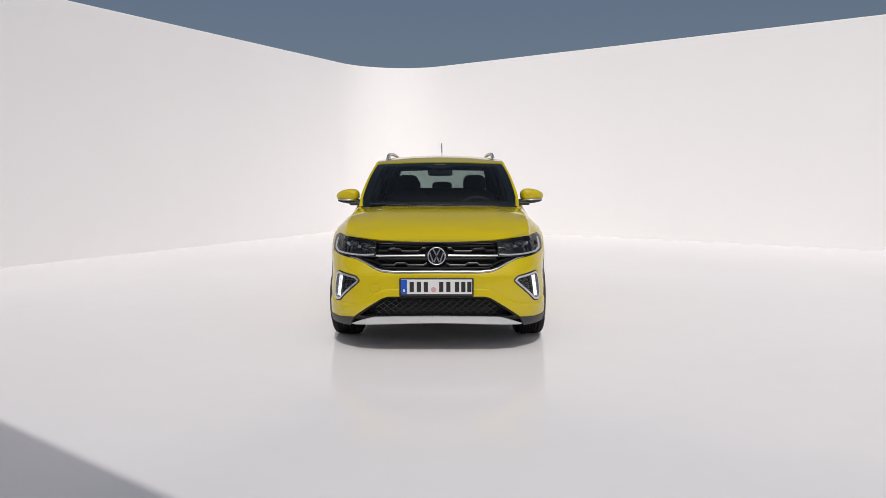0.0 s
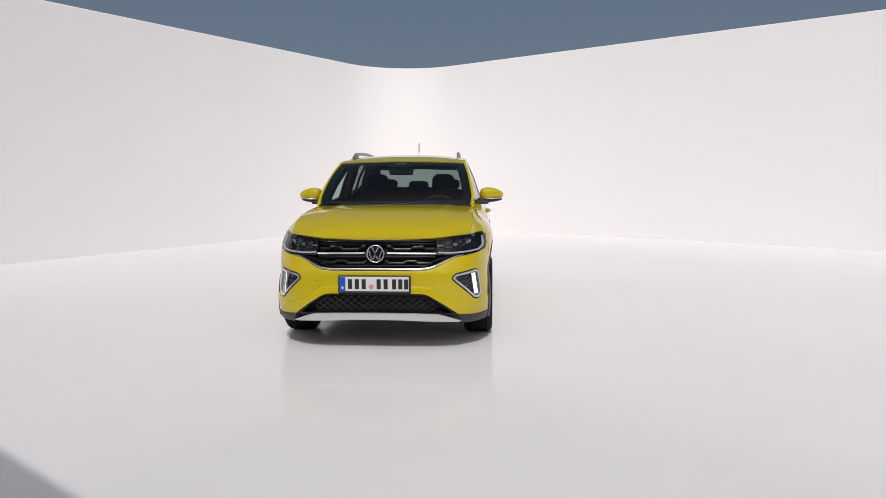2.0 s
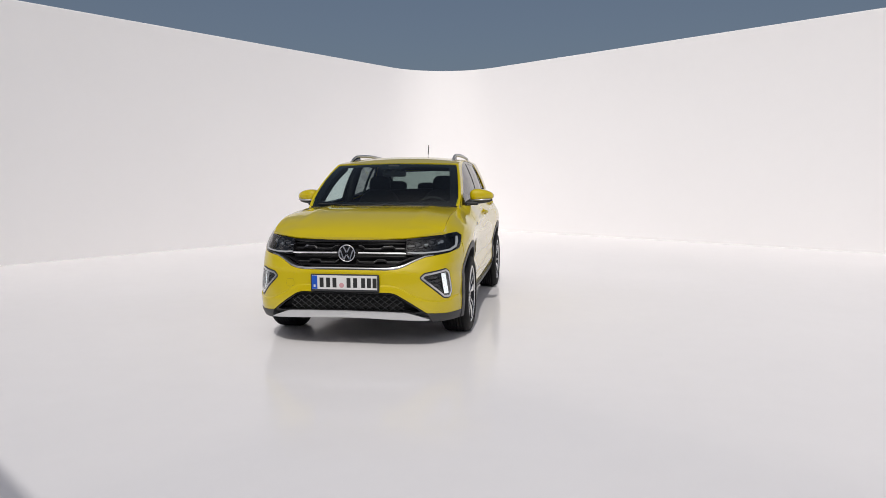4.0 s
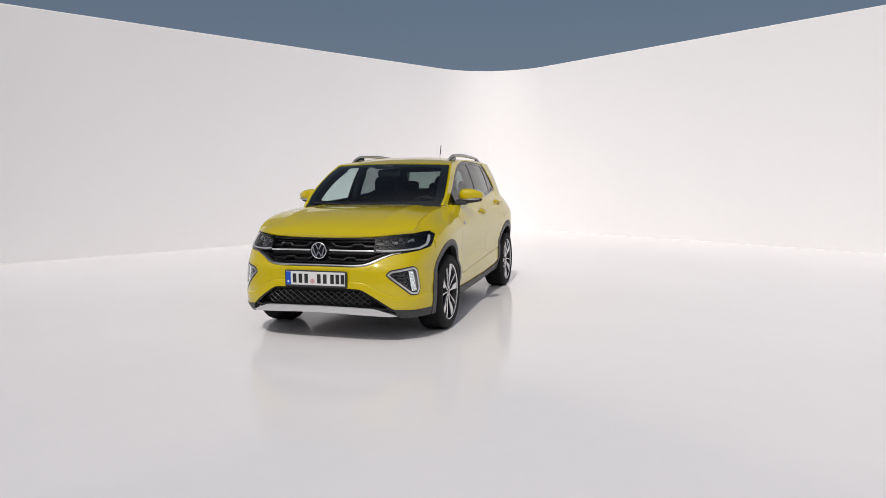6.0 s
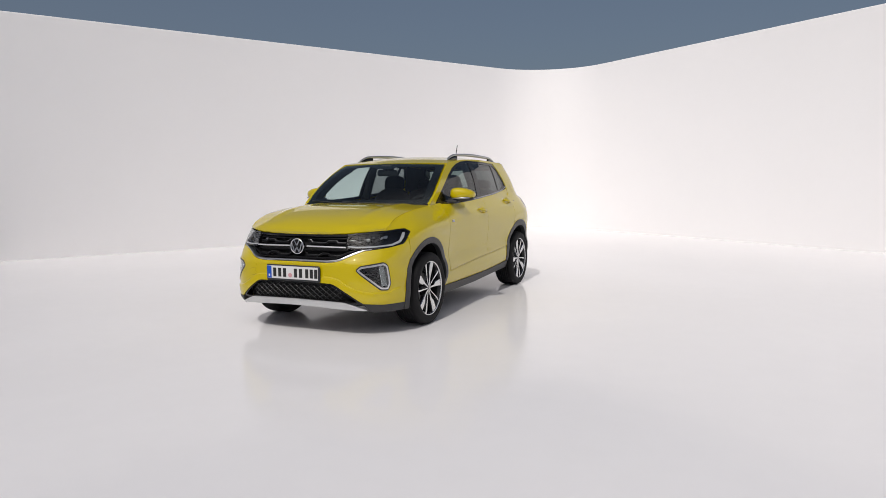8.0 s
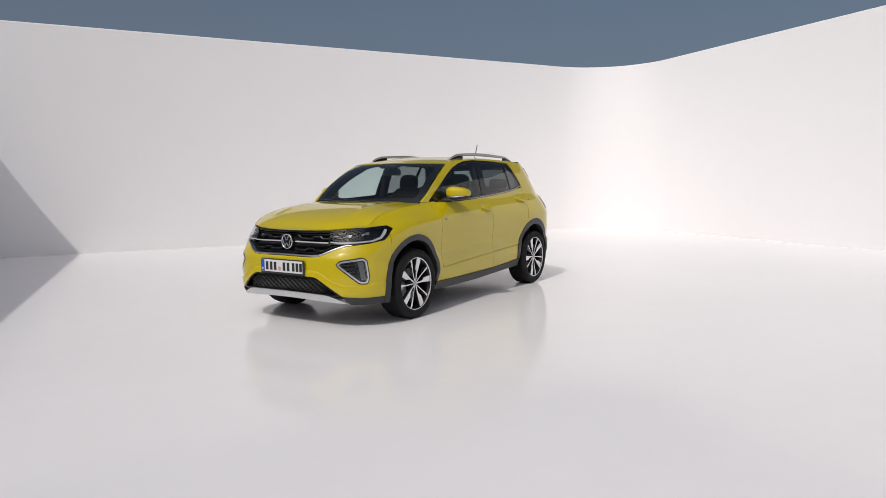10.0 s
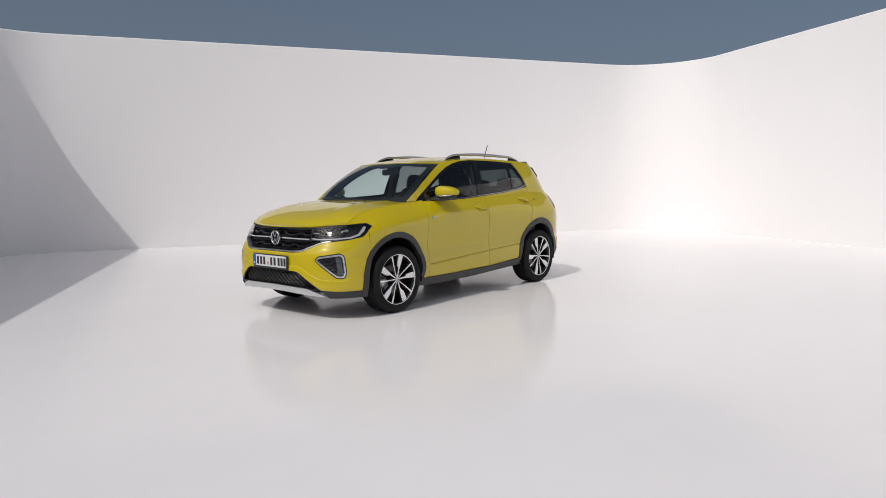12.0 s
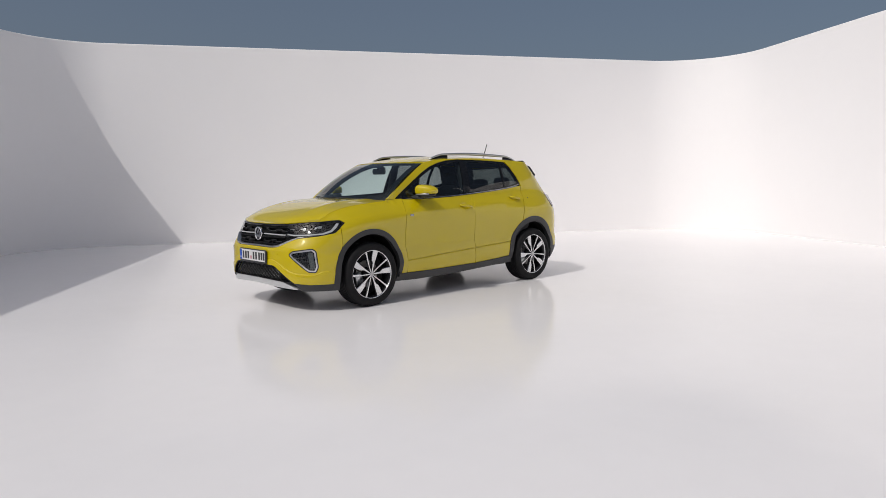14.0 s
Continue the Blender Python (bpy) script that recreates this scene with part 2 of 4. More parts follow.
def half_width(y, z):
    """Half the body's width at a height, before the fenders roll in to the bonnet."""
    w = lerp_table(SECTION, z)
    if z < 1.05:
        for yw, bulge in ((-1.26, 0.028), (1.29, 0.015)):
            w += bulge * math.exp(-((y - yw) / 0.48) ** 2) * ease(z, 0.22, 0.45) * (1 - ease(z, 0.85, 1.02))
    else:
        w -= (0.035 * ease(-y, 0.0, 1.0) + 0.025 * ease(y, 0.5, 1.2)) * ease(z, 1.05, 1.12)
    return w


def rolled(w, z, ze):
    """The fender's shoulder rolls in to the bonnet's edge."""
    s = clamp((z - ze + 0.21) / 0.21)
    inner = min(w, HOOD_HALF)
    return inner + (w - inner) * (1 - s ** 2.2) ** 0.75


def side_x(y, z):
    """Half width of the outer skin at y and z."""
    w = half_width(max(YF, min(YR, y)) if z < 1.05 else y, z if y > YF else nose_level(y, z))
    if y < YF:
        a, n = YF - lerp_table(NOSE, z), lerp_table(SQUARE, z)
        w *= max(0.0, 1 - ((YF - y) / a) ** n) ** (1 / n)
    elif y > YR:
        a = lerp_table(TAIL, z) - YR
        n = lerp_table(TAIL_SQUARE, z)
        w *= max(0.0, 1 - ((y - YR) / a) ** n) ** (1 / n)
    if y < -0.6:
        ze = lerp_table(HOOD_EDGE_Z, y)
        k = 1 - ease(y, -0.95, -0.6)
        w = w * (1 - k) + k * rolled(w, z, ze)
    return w


def nose_point(psi, z, out=0.0):
    """The nose at a polar angle (0: straight ahead) and height."""
    a, w = YF - lerp_table(NOSE, z), half_width(YF, max(z, 0.42))
    c, s = math.cos(psi), math.sin(psi)
    n = lerp_table(SQUARE, z)
    r = 1 / ((abs(s) / w) ** n + (abs(c) / a) ** n) ** (1 / n) + out
    x, y = r * s, YF - r * c
    return Vector((math.copysign(rolled(abs(x), z, lerp_table(HOOD_EDGE_Z, y)), x), y, z))


def nose_psi(x, z):
    """The polar angle at which the nose has that x."""
    a, w = YF - lerp_table(NOSE, z), half_width(YF, max(z, 0.42))
    q = min(0.999, abs(x) / w)
    n = lerp_table(SQUARE, z)
    ahead = a * (1 - q ** n) ** (1 / n)
    return math.copysign(math.atan2(abs(x), ahead), x)


def lip_y(x):
    return nose_point(nose_psi(min(abs(x), 0.714), 0.862), 0.862)[1]


def hood_z(x, y):
    e, m = lerp_table(HOOD_EDGE_Z, y), lerp_table(HOOD_MID_Z, y)
    q = min(1.0, abs(x) / HOOD_HALF)
    crease = 0.007 * math.exp(-((abs(x) - 0.47) / 0.05) ** 2) * ease(y, -1.85, -1.6)
    z = e + (m - e) * (1 - q ** 3.4) + crease
    low = 0.860 + 0.029 * ease(abs(x), 0.42, 0.74)
    k = clamp((y - lip_y(x)) / 0.12)
    return min(z, low + (z - low) * (1 - (1 - k) ** 2.4))


def nose_psi_y(y, z):
    """The polar angle at which the nose's flank has that y."""
    a, w = YF - lerp_table(NOSE, z), half_width(YF, max(z, 0.42))
    n = lerp_table(SQUARE, z)
    x = w * max(0.0, 1 - ((YF - y) / a) ** n) ** (1 / n)
    return math.atan2(x, YF - y)


def tail_point(psi, z, out=0.0):
    a, w = lerp_table(TAIL, z) - YR, half_width(YR, z)
    c, s = math.cos(psi), math.sin(psi)
    n = lerp_table(TAIL_SQUARE, z)
    r = 1 / ((abs(s) / w) ** n + (abs(c) / a) ** n) ** (1 / n) + out
    return Vector((r * s, YR + r * c, z))


def tail_psi(x, z):
    a, w = lerp_table(TAIL, z) - YR, half_width(YR, z)
    q = min(0.999, abs(x) / w)
    n = lerp_table(TAIL_SQUARE, z)
    return math.copysign(math.atan2(abs(x), a * (1 - q ** n) ** (1 / n)), x)


ROOF_MID = ((-0.44, 1.474), (-0.2, 1.522), (0.1, 1.552), (0.5, 1.565), (1.0, 1.556), (1.4, 1.532), (1.8, 1.485))
ROOF_EDGE = ((-0.44, 1.448), (-0.33, 1.468), (-0.2, 1.488), (0.1, 1.512), (0.5, 1.522), (1.0, 1.512), (1.4, 1.489), (1.8, 1.445))


def roof_half(y):
    return half_width(y, lerp_table(ROOF_EDGE, y))


def roof_z(x, y):
    e, m = lerp_table(ROOF_EDGE, y), lerp_table(ROOF_MID, y)
    return e + (m - e) * (1 - min(1.0, abs(x) / roof_half(y)) ** 2.3)


def screen_point(u, s):
    """The windscreen: u across, -1 to 1, s up from the bonnet to the roof, 0 to 1."""
    x = u * (0.716 + (0.612 - 0.716) * s)
    y = (-1.05 + 0.13 * u * u) * (1 - s) + (-0.44 + 0.105 * u * u) * s
    z = 1.068 * (1 - s) + (1.474 - 0.012 * u * u) * s
    x += 0.010 * u * 4 * s * (1 - s)
    b = 0.035 * 4 * s * (1 - s)
    return Vector((x, y - 0.55 * b, z + 0.8 * b))

# ---- sheet metal: outlines laid onto the outer surface, with a folded rim ----
from mathutils.geometry import delaunay_2d_cdt


def rounded(points, r=0.02, step=0.045):
    """A closed outline with rounded corners; a point may carry its own radius as a third number."""
    pts = [(Vector(p[:2]), p[2] if len(p) > 2 else r) for p in points]
    out = []
    n = len(pts)
    for i, (p, rad) in enumerate(pts):
        a, b = pts[i - 1][0] - p, pts[(i + 1) % n][0] - p
        d = min(rad, 0.45 * a.length, 0.45 * b.length)
        if d < 0.002:
            out.append(p)
            continue
        s, e = p + a.normalized() * d, p + b.normalized() * d
        out += [s * (1 - t) ** 2 + p * 2 * t * (1 - t) + e * t * t for t in (0, 0.25, 0.5, 0.75, 1)]
    dense = []
    for p, q in zip(out, out[1:] + out[:1]):
        k = max(1, int((q - p).length / step))
        dense += [p + (q - p) * j / k for j in range(k)]
    return [p for i, p in enumerate(dense) if (p - dense[i - 1]).length > 1e-4]


def inset(outline, d):
    """The outline moved inwards by d."""
    area = sum(a.x * b.y - b.x * a.y for a, b in zip(outline, outline[1:] + outline[:1]))
    sg = 1 if area > 0 else -1
    out = []
    n = len(outline)
    for i, p in enumerate(outline):
        t = (outline[(i + 1) % n] - outline[i - 1]).normalized()
        out.append(p + Vector((-t.y, t.x)) * d * sg)
    return out


def in_outline(poly, p):
    x, y, hit = p[0], p[1], False
    for a, b in zip(poly, poly[1:] + poly[:1]):
        if (a[1] > y) != (b[1] > y) and x < (b[0] - a[0]) * (y - a[1]) / (b[1] - a[1]) + a[0]:
            hit = not hit
    return hit


def sheet(name, outline, lift, mat, parent, label="", holes=(), step=0.045, depth=0.014, out=0.0, mirror=False, lines=()):
    """A piece of skin: the outline (and holes) in the plane of lift(u, v), laid onto that surface out metres proud, with a rim depth deep."""
    loops = [outline, *holes]
    flat, edges = [], []
    for loop in loops:
        k = len(flat)
        flat += [Vector(p) for p in loop]
        edges += [(k + i, k + (i + 1) % len(loop)) for i in range(len(loop))]
    for line in lines:
        k = len(flat)
        flat += [Vector(p) for p in line]
        edges += [(k + i, k + i + 1) for i in range(len(line) - 1)]
    rim_pts = np.array([tuple(p) for p in flat])
    lo, hi = rim_pts.min(0), rim_pts.max(0)
    for i in range(1, int((hi[0] - lo[0]) / step) + 1):
        for j in range(1, int((hi[1] - lo[1]) / step) + 1):
            p = (lo[0] + (i - 0.5 * (j % 2)) * step, lo[1] + j * step)
            if ((rim_pts - p) ** 2).sum(1).min() > (0.45 * step) ** 2 and in_outline(outline, p) and not any(in_outline(h, p) for h in holes):
                flat.append(Vector(p))
    uv, _, tris, *_ = delaunay_2d_cdt(flat, edges, [], 0, 1e-6)
    keep = []
    for t in tris:
        c = (uv[t[0]] + uv[t[1]] + uv[t[2]]) / 3
        if in_outline(outline, c) and not any(in_outline(h, c) for h in holes):
            keep.append(list(t))
    place, normal = [], []
    for p in uv:
        base, du, dv = lift(p.x, p.y), lift(p.x + 0.002, p.y), lift(p.x, p.y + 0.002)
        n = (du - base).cross(dv - base)
        n.normalize()
        if n.dot(base - Vector((0, base.y * 0.6, 0.75))) < 0:
            n = -n
        place.append(base + n * out)
        normal.append(n)
    verts, norms, faces = list(place), list(normal), []
    for t in keep:
        a, b, c = (place[i] for i in t)
        if (b - a).cross(c - a).dot(normal[t[0]]) < 0:
            t.reverse()
        faces.append(tuple(t))
    if depth:
        used = {}
        for t in faces:
            for a, b in zip(t, t[1:] + t[:1]):
                used[(a, b)] = used.get((a, b), 0) + 1
        border = [e for e in used if (e[1], e[0]) not in used]
        side = {}
        for a, b in border:
            n = (place[b] - place[a]).cross(normal[a])
            for i in (a, b):
                side[i] = side.get(i, Vector((0, 0, 0))) + n
        index = {}
        for i, n in side.items():
            n.normalize()
            index[i] = len(verts)
            verts += [place[i], place[i] - normal[i] * depth]
            norms += [n, n]
        faces += [(index[b], index[a], index[a] + 1, index[b] + 1) for a, b in border]
    if mirror:
        flip = Vector((-1, 1, 1))
        verts, norms = [v * flip for v in verts], [n * flip for n in norms]
        faces = [f[::-1] for f in faces]
    me = bpy.data.meshes.new(name)
    me.from_pydata([tuple(v) for v in verts], [], faces)
    for p in me.polygons:
        p.use_smooth = True
    me.normals_split_custom_set_from_vertices([tuple(n) for n in norms])
    me.materials.append(mat)
    ob = new(name, me)
    ob.parent = parent
    return tagged(ob, label) if label else ob


def both(name, outline, lift, mat, parent, label="", **more):
    return [sheet(name, outline, lift, mat, parent, label, mirror=m, **more) for m in (False, True)]


def on_side(y, z):
    return Vector((side_x(y, z), y, z))


def on_nose(psi, z):
    return nose_point(psi, z, crease_step(psi, z))


def on_tail(psi, z):
    return tail_point(psi, z)


def on_hood(x, y):
    return Vector((x, y, hood_z(x, y)))


def on_roof(x, y):
    return Vector((x, y, roof_z(x, y)))


CREASE = ((0.0, 0.508), (0.34, 0.505), (0.42, 0.488), (0.50, 0.440), (0.59, 0.398), (0.65, 0.382), (0.77, 0.372), (0.79, 0.382), (0.806, 0.400), (0.84, 0.402))


def crease_step(psi, z):
    """The lower bumper stands a little proud below its crease."""
    x = abs(nose_point(psi, z).x)
    line = lerp_table(CREASE, x)
    return 0.009 * (1 - ease(z, line - 0.002, line + 0.008)) * ease(z, 0.2, 0.27)


def nose_outline(points, r=0.02, step=0.045, mirrored=False):
    """An outline from rows (x, z) or ("y", y, z), turned into the nose's own plane; mirrored: a half outline from the middle to the middle."""
    out = []
    for p in points:
        if p[0] == "y":
            out.append((nose_psi_y(p[1], p[2]), p[2], *p[3:]))
        else:
            out.append((nose_psi(p[0], p[1]), p[1], *p[2:]))
    if mirrored:
        out += [(-p[0], *p[1:]) for p in reversed(out) if abs(p[0]) > 1e-6]
    return rounded(out, r, step)


def tube(name, path, radius, mat, parent, label="", sides=8, flat=1.0, closed=False):
    """A bar along a path; radius: one number or one for each point; flat squeezes it upright."""
    bm = bmesh.new()
    pts = [Vector(p) for p in path]
    rings = []
    for i, p in enumerate(pts):
        a, b = pts[max(0, i - 1)], pts[min(len(pts) - 1, i + 1)]
        if closed:
            a, b = pts[i - 1], pts[(i + 1) % len(pts)]
        t = (b - a).normalized()
        up = Vector((0, 0, 1)) if abs(t.z) < 0.9 else Vector((0, 1, 0))
        s = t.cross(up).normalized()
        w = s.cross(t)
        r = radius[i] if isinstance(radius, (list, tuple)) else radius
        rings.append([bm.verts.new(p + s * r * math.cos(k * 2 * math.pi / sides) + w * r * flat * math.sin(k * 2 * math.pi / sides)) for k in range(sides)])
    pairs = list(zip(rings, rings[1:])) + ([(rings[-1], rings[0])] if closed else [])
    for a, b in pairs:
        for k in range(sides):
            bm.faces.new((a[k], a[(k + 1) % sides], b[(k + 1) % sides], b[k]))
    if not closed:
        bm.faces.new(rings[0])
        bm.faces.new(rings[-1])
    bmesh.ops.recalc_face_normals(bm, faces=bm.faces)
    return part(name, bm, mat, parent, label)


def block(size, at, bevel=0.01, segs=2, turn=None):
    """A box with rounded edges, as a bmesh."""
    bm = bmesh.new()
    bmesh.ops.create_cube(bm, size=1, matrix=Matrix.Diagonal((*size, 1)))
    if bevel:
        bmesh.ops.bevel(bm, geom=bm.edges[:], offset=bevel, segments=segs, profile=0.5, affect="EDGES")
    bmesh.ops.transform(bm, matrix=Matrix.Translation(at) @ (turn or Matrix.Identity(4)), verts=bm.verts)
    return bm


def blob(radii, at, power=2.5, rings=14, turn=None):
    """A rounded cushion: a superellipsoid."""
    bm = bmesh.new()
    bmesh.ops.create_uvsphere(bm, u_segments=2 * rings, v_segments=rings, radius=1)
    for v in bm.verts:
        k = (sum(abs(c) ** power for c in v.co)) ** (-1 / power)
        v.co = Vector(c * k * r for c, r in zip(v.co, radii))
    bmesh.ops.transform(bm, matrix=Matrix.Translation(at) @ (turn or Matrix.Identity(4)), verts=bm.verts)
    return bm


def lathe(profile, segs=64):
    """A body of revolution about the x axis from rows (x, radius)."""
    bm = bmesh.new()
    rings = [[bm.verts.new((x, r * math.cos(2 * math.pi * k / segs), r * math.sin(2 * math.pi * k / segs))) for k in range(segs)] for x, r in profile]
    for a, b in zip(rings, rings[1:]):
        for k in range(segs):
            bm.faces.new((a[k], a[(k + 1) % segs], b[(k + 1) % segs], b[k]))
    bmesh.ops.recalc_face_normals(bm, faces=bm.faces)
    return bm


def prism(outline, depth, place):
    """A flat plate from an outline (a, b), depth thick, put in the world by place(a, b, c)."""
    bm = bmesh.new()
    front = [bm.verts.new(place(a, b, depth)) for a, b in outline]
    back = [bm.verts.new(place(a, b, 0)) for a, b in outline]
    bm.faces.new(front)
    bm.faces.new(back[::-1])
    for i in range(len(outline)):
        j = (i + 1) % len(outline)
        bm.faces.new((front[i], back[i], back[j], front[j]))
    bmesh.ops.recalc_face_normals(bm, faces=bm.faces)
    return bm



# ---- the car ----
car = tagged(new("car"), "bright yellow compact crossover car parked on a glossy white floor", "car")
WHEELS = (-1.256, 1.294)
WHEEL_Z, TYRE_R = 0.327, 0.327


def arch(yc, r, a0, a1, n=22, zc=0.36):
    return [(yc - r * math.cos(radians(a0 + (a1 - a0) * i / n)), zc + r * math.sin(radians(a0 + (a1 - a0) * i / n))) for i in range(n + 1)]


def hood_line(y0, y1, n=14):
    return [(y0 + (y1 - y0) * i / n, lerp_table(HOOD_EDGE_Z, y0 + (y1 - y0) * i / n) - 0.0006) for i in range(n + 1)]


# belt and window outline, in y and z
DLO_LOW = ((-0.80, 1.076), (-0.655, 1.078), (-0.38, 1.079), (-0.03, 1.093), (0.345, 1.117), (0.65, 1.139), (0.99, 1.172), (1.20, 1.212))
DLO_TOP = ((1.208, 1.222), (1.16, 1.307), (1.097, 1.414), (1.03, 1.468), (0.80, 1.482), (0.495, 1.491), (0.213, 1.493), (0.03, 1.479), (-0.117, 1.452), (-0.259, 1.407),
           (-0.404, 1.338), (-0.549, 1.252), (-0.692, 1.163), (-0.80, 1.09))
DLO = rounded(DLO_LOW + DLO_TOP, 0.012, 0.06)


def bumper_lines():
    xs = [0.28 + 0.545 * i / 44 for i in range(45)]
    rows = []
    for d in (-0.003, 0.001, 0.005, 0.009):
        for sg in (1, -1):
            rows.append([(sg * nose_psi(x, lerp_table(CREASE, x) + d), lerp_table(CREASE, x) + d) for x in xs])
    return rows


def build_skin():
    # bonnet
    lip = [(x, nose_point(nose_psi(x, 0.862), 0.862).y + 0.006) for x in (0, 0.15, 0.3, 0.42, 0.52, 0.60, 0.66, 0.70)]
    half = lip + [(0.7115, lip_y(0.7115) + 0.006, 0.004), (0.7115, -1.5), (0.7115, -1.1), (0.709, -0.908, 0.02), (0.55, -0.982), (0.3, -1.035), (0.0, -1.052)]
    sheet("hood", rounded(half + [(-p[0], *p[1:]) for p in reversed(half[1:-1])], 0.012, 0.03), on_hood, PAINT, car, depth=0.010, step=0.035)
    # bumper skin with its lamp openings
    half = [(0, 0.627), (0.32, 0.625), (0.40, 0.632), (0.447, 0.646), (0.535, 0.69), (0.60, 0.716), (0.68, 0.728), (0.77, 0.741), ("y", -1.74, 0.752), ("y", -1.665, 0.764),
            ("y", -1.601, 0.812, 0.004), ("y", -1.5965, 0.70), ("y", -1.5965, 0.63, 0.004), ("y", -1.645, 0.53), ("y", -1.662, 0.45), ("y", -1.665, 0.36), ("y", -1.665, 0.275, 0.004),
            (0.74, 0.276), (0.617, 0.290, 0.004), (0.495, 0.381), (0.40, 0.441), (0.36, 0.455), (0.2, 0.459), (0, 0.460)]
    FOG = nose_outline([(0.571, 0.566), (0.603, 0.598), (0.750, 0.623), (0.771, 0.596), (0.790, 0.447), (0.778, 0.397), (0.738, 0.401), (0.604, 0.533)], 0.016, 0.04)
    FOG = inset(FOG, -0.006)
    fog_mirror = [Vector((-p.x, p.y)) for p in FOG]
    sheet("front_bumper", nose_outline(half, 0.02, mirrored=True), on_nose, PAINT, car, holes=(FOG, fog_mirror), depth=0.02, lines=bumper_lines())
    # fenders
    rim = arch(WHEELS[0], 0.405, 45, 172)
    fender = [(-1.772, 0.877)] + hood_line(-1.772, -0.945) + [(-0.93, 1.0685), (-0.845, 1.064), (-0.825, 1.072), (-0.757, 1.075, 0.004), (-0.768, 1.0, 0.1), (-0.797, 0.86, 0.1), (-0.802, 0.72, 0.1), (-0.787, 0.55, 0.1), (-0.760, 0.36, 0.1), (-0.750, 0.285, 0.004), (-0.86, 0.285, 0.004)]
    fender += [p for p in reversed(rim)] + [(-1.595, 0.63, 0.003), (-1.595, 0.795, 0.003), (-1.60, 0.819), (-1.543, 0.861), (-1.583, 0.890), (-1.66, 0.887)]
    both("fender", rounded(fender, 0.003), on_side, PAINT, car, depth=0.02)
    # doors
    front = [(-0.753, 1.068), (-0.7635, 1.0, 0.1), (-0.7925, 0.86, 0.1), (-0.7975, 0.72, 0.1), (-0.7825, 0.55, 0.1), (-0.7555, 0.36, 0.1), (-0.7455, 0.288), (-0.43, 0.284), (-0.08, 0.284), (0.286, 0.298),
             (0.273, 0.40, 0.1), (0.263, 0.57, 0.1), (0.250, 0.85, 0.1), (0.253, 0.97, 0.1), (0.288, 1.099), (-0.03, 1.079), (-0.38, 1.065), (-0.655, 1.064)]
    rear = [(0.2925, 1.1), (0.2575, 0.97, 0.1), (0.2545, 0.85, 0.1), (0.2675, 0.57, 0.1), (0.2775, 0.40, 0.1), (0.2915, 0.298), (0.66, 0.32), (0.86, 0.338)]
    rear += [p for p in arch(WHEELS[1], 0.415, 0, 52, 10, zc=0.37)] + [(1.09, 0.76), (1.108, 0.86), (1.14, 0.97), (1.19, 1.09), (1.218, 1.188), (0.99, 1.158), (0.65, 1.125)]
    doors = []
    for m in (False, True):
        f = sheet("front_door", rounded(front, 0.006, 0.02), on_door, PAINT, car, mirror=m, depth=0.02, lines=crease_lines(-0.74, 0.25) + hollow_lines(*HANDLES[0]))
        r = sheet("rear_door", rounded(rear, 0.006, 0.02), on_door, PAINT, car, mirror=m, depth=0.02, lines=crease_lines(0.29, 0.865) + hollow_lines(*HANDLES[1]))
        doors.append((f, r))
    # rear quarter with the broad rear pillar
    quarter = [(1.228, 1.19), (1.20, 1.09), (1.15, 0.97), (1.118, 0.86), (1.10, 0.765, 0.003)] + arch(WHEELS[1], 0.415, 58, 172, zc=0.37)
    quarter += [(1.71, 0.385), (1.90, 0.385), (1.915, 0.56), (1.90, 0.78), (1.83, 0.89), (1.735, 0.905), (1.697, 0.985), (1.69, 1.075), (1.72, 1.108), (1.62, 1.25), (1.53, 1.405), (1.505, 1.452), (1.475, lerp_table(ROOF_EDGE, 1.475))]
    quarter += [(1.40, lerp_table(ROOF_EDGE, 1.40)), (1.2, lerp_table(ROOF_EDGE, 1.2)), (1.06, lerp_table(ROOF_EDGE, 1.06)), (1.06, 1.478), (1.112, 1.42), (1.174, 1.31)]
    both("rear_quarter_panel", rounded(quarter, 0.004), on_side, PAINT, car, depth=0.02)
    # front pillar and roof frame
    edge = [(y, lerp_table(ROOF_EDGE, y)) for y in (-0.32, -0.2, -0.05, 0.1, 0.3, 0.5, 0.75, 1.0, 1.055)]
    frame_side = [(-0.93, 1.072), (-0.80, 1.172), (-0.658, 1.272), (-0.51, 1.368), (-0.40, 1.43)] + edge
    frame_side += [(1.055, 1.484), (0.80, 1.496), (0.495, 1.505), (0.213, 1.507), (0.02, 1.493), (-0.124, 1.465), (-0.268, 1.419), (-0.413, 1.349), (-0.558, 1.262), (-0.70, 1.173), (-0.81, 1.096), (-0.84, 1.066)]
    both("pillar_frame", rounded(frame_side, 0.003), on_side, PAINT, car, depth=0.03)
    both("frame_lining", rounded(frame_side, 0.003), on_side, CABIN, car, "dark lining of the roof frame", out=-0.033, depth=0.03)
    # roof, with a spoiler over the tailgate
    half = [(0, -0.435), (0.2, -0.425), (0.4, -0.395), (0.55, -0.35), (roof_half(-0.32) - 0.002, -0.32)]
    half += [(min(roof_half(y), side_x(y, lerp_table(ROOF_EDGE, y))) - 0.002, y) for y in (-0.1, 0.2, 0.5, 0.8, 1.1, 1.3, 1.38, 1.46)] + [(0.50, 1.575), (0.40, 1.68), (0.2, 1.745), (0, 1.755)]
    sheet("roof", rounded(half + [(-p[0], *p[1:]) for p in reversed(half[1:-1])], 0.004, 0.06), on_roof, PAINT, car, depth=0.022, step=0.07)
    # tail
    glass_half = [(0, 1.13), (0.55, 1.13), (0.585, 1.16), (0.545, 1.43), (0, 1.445)]

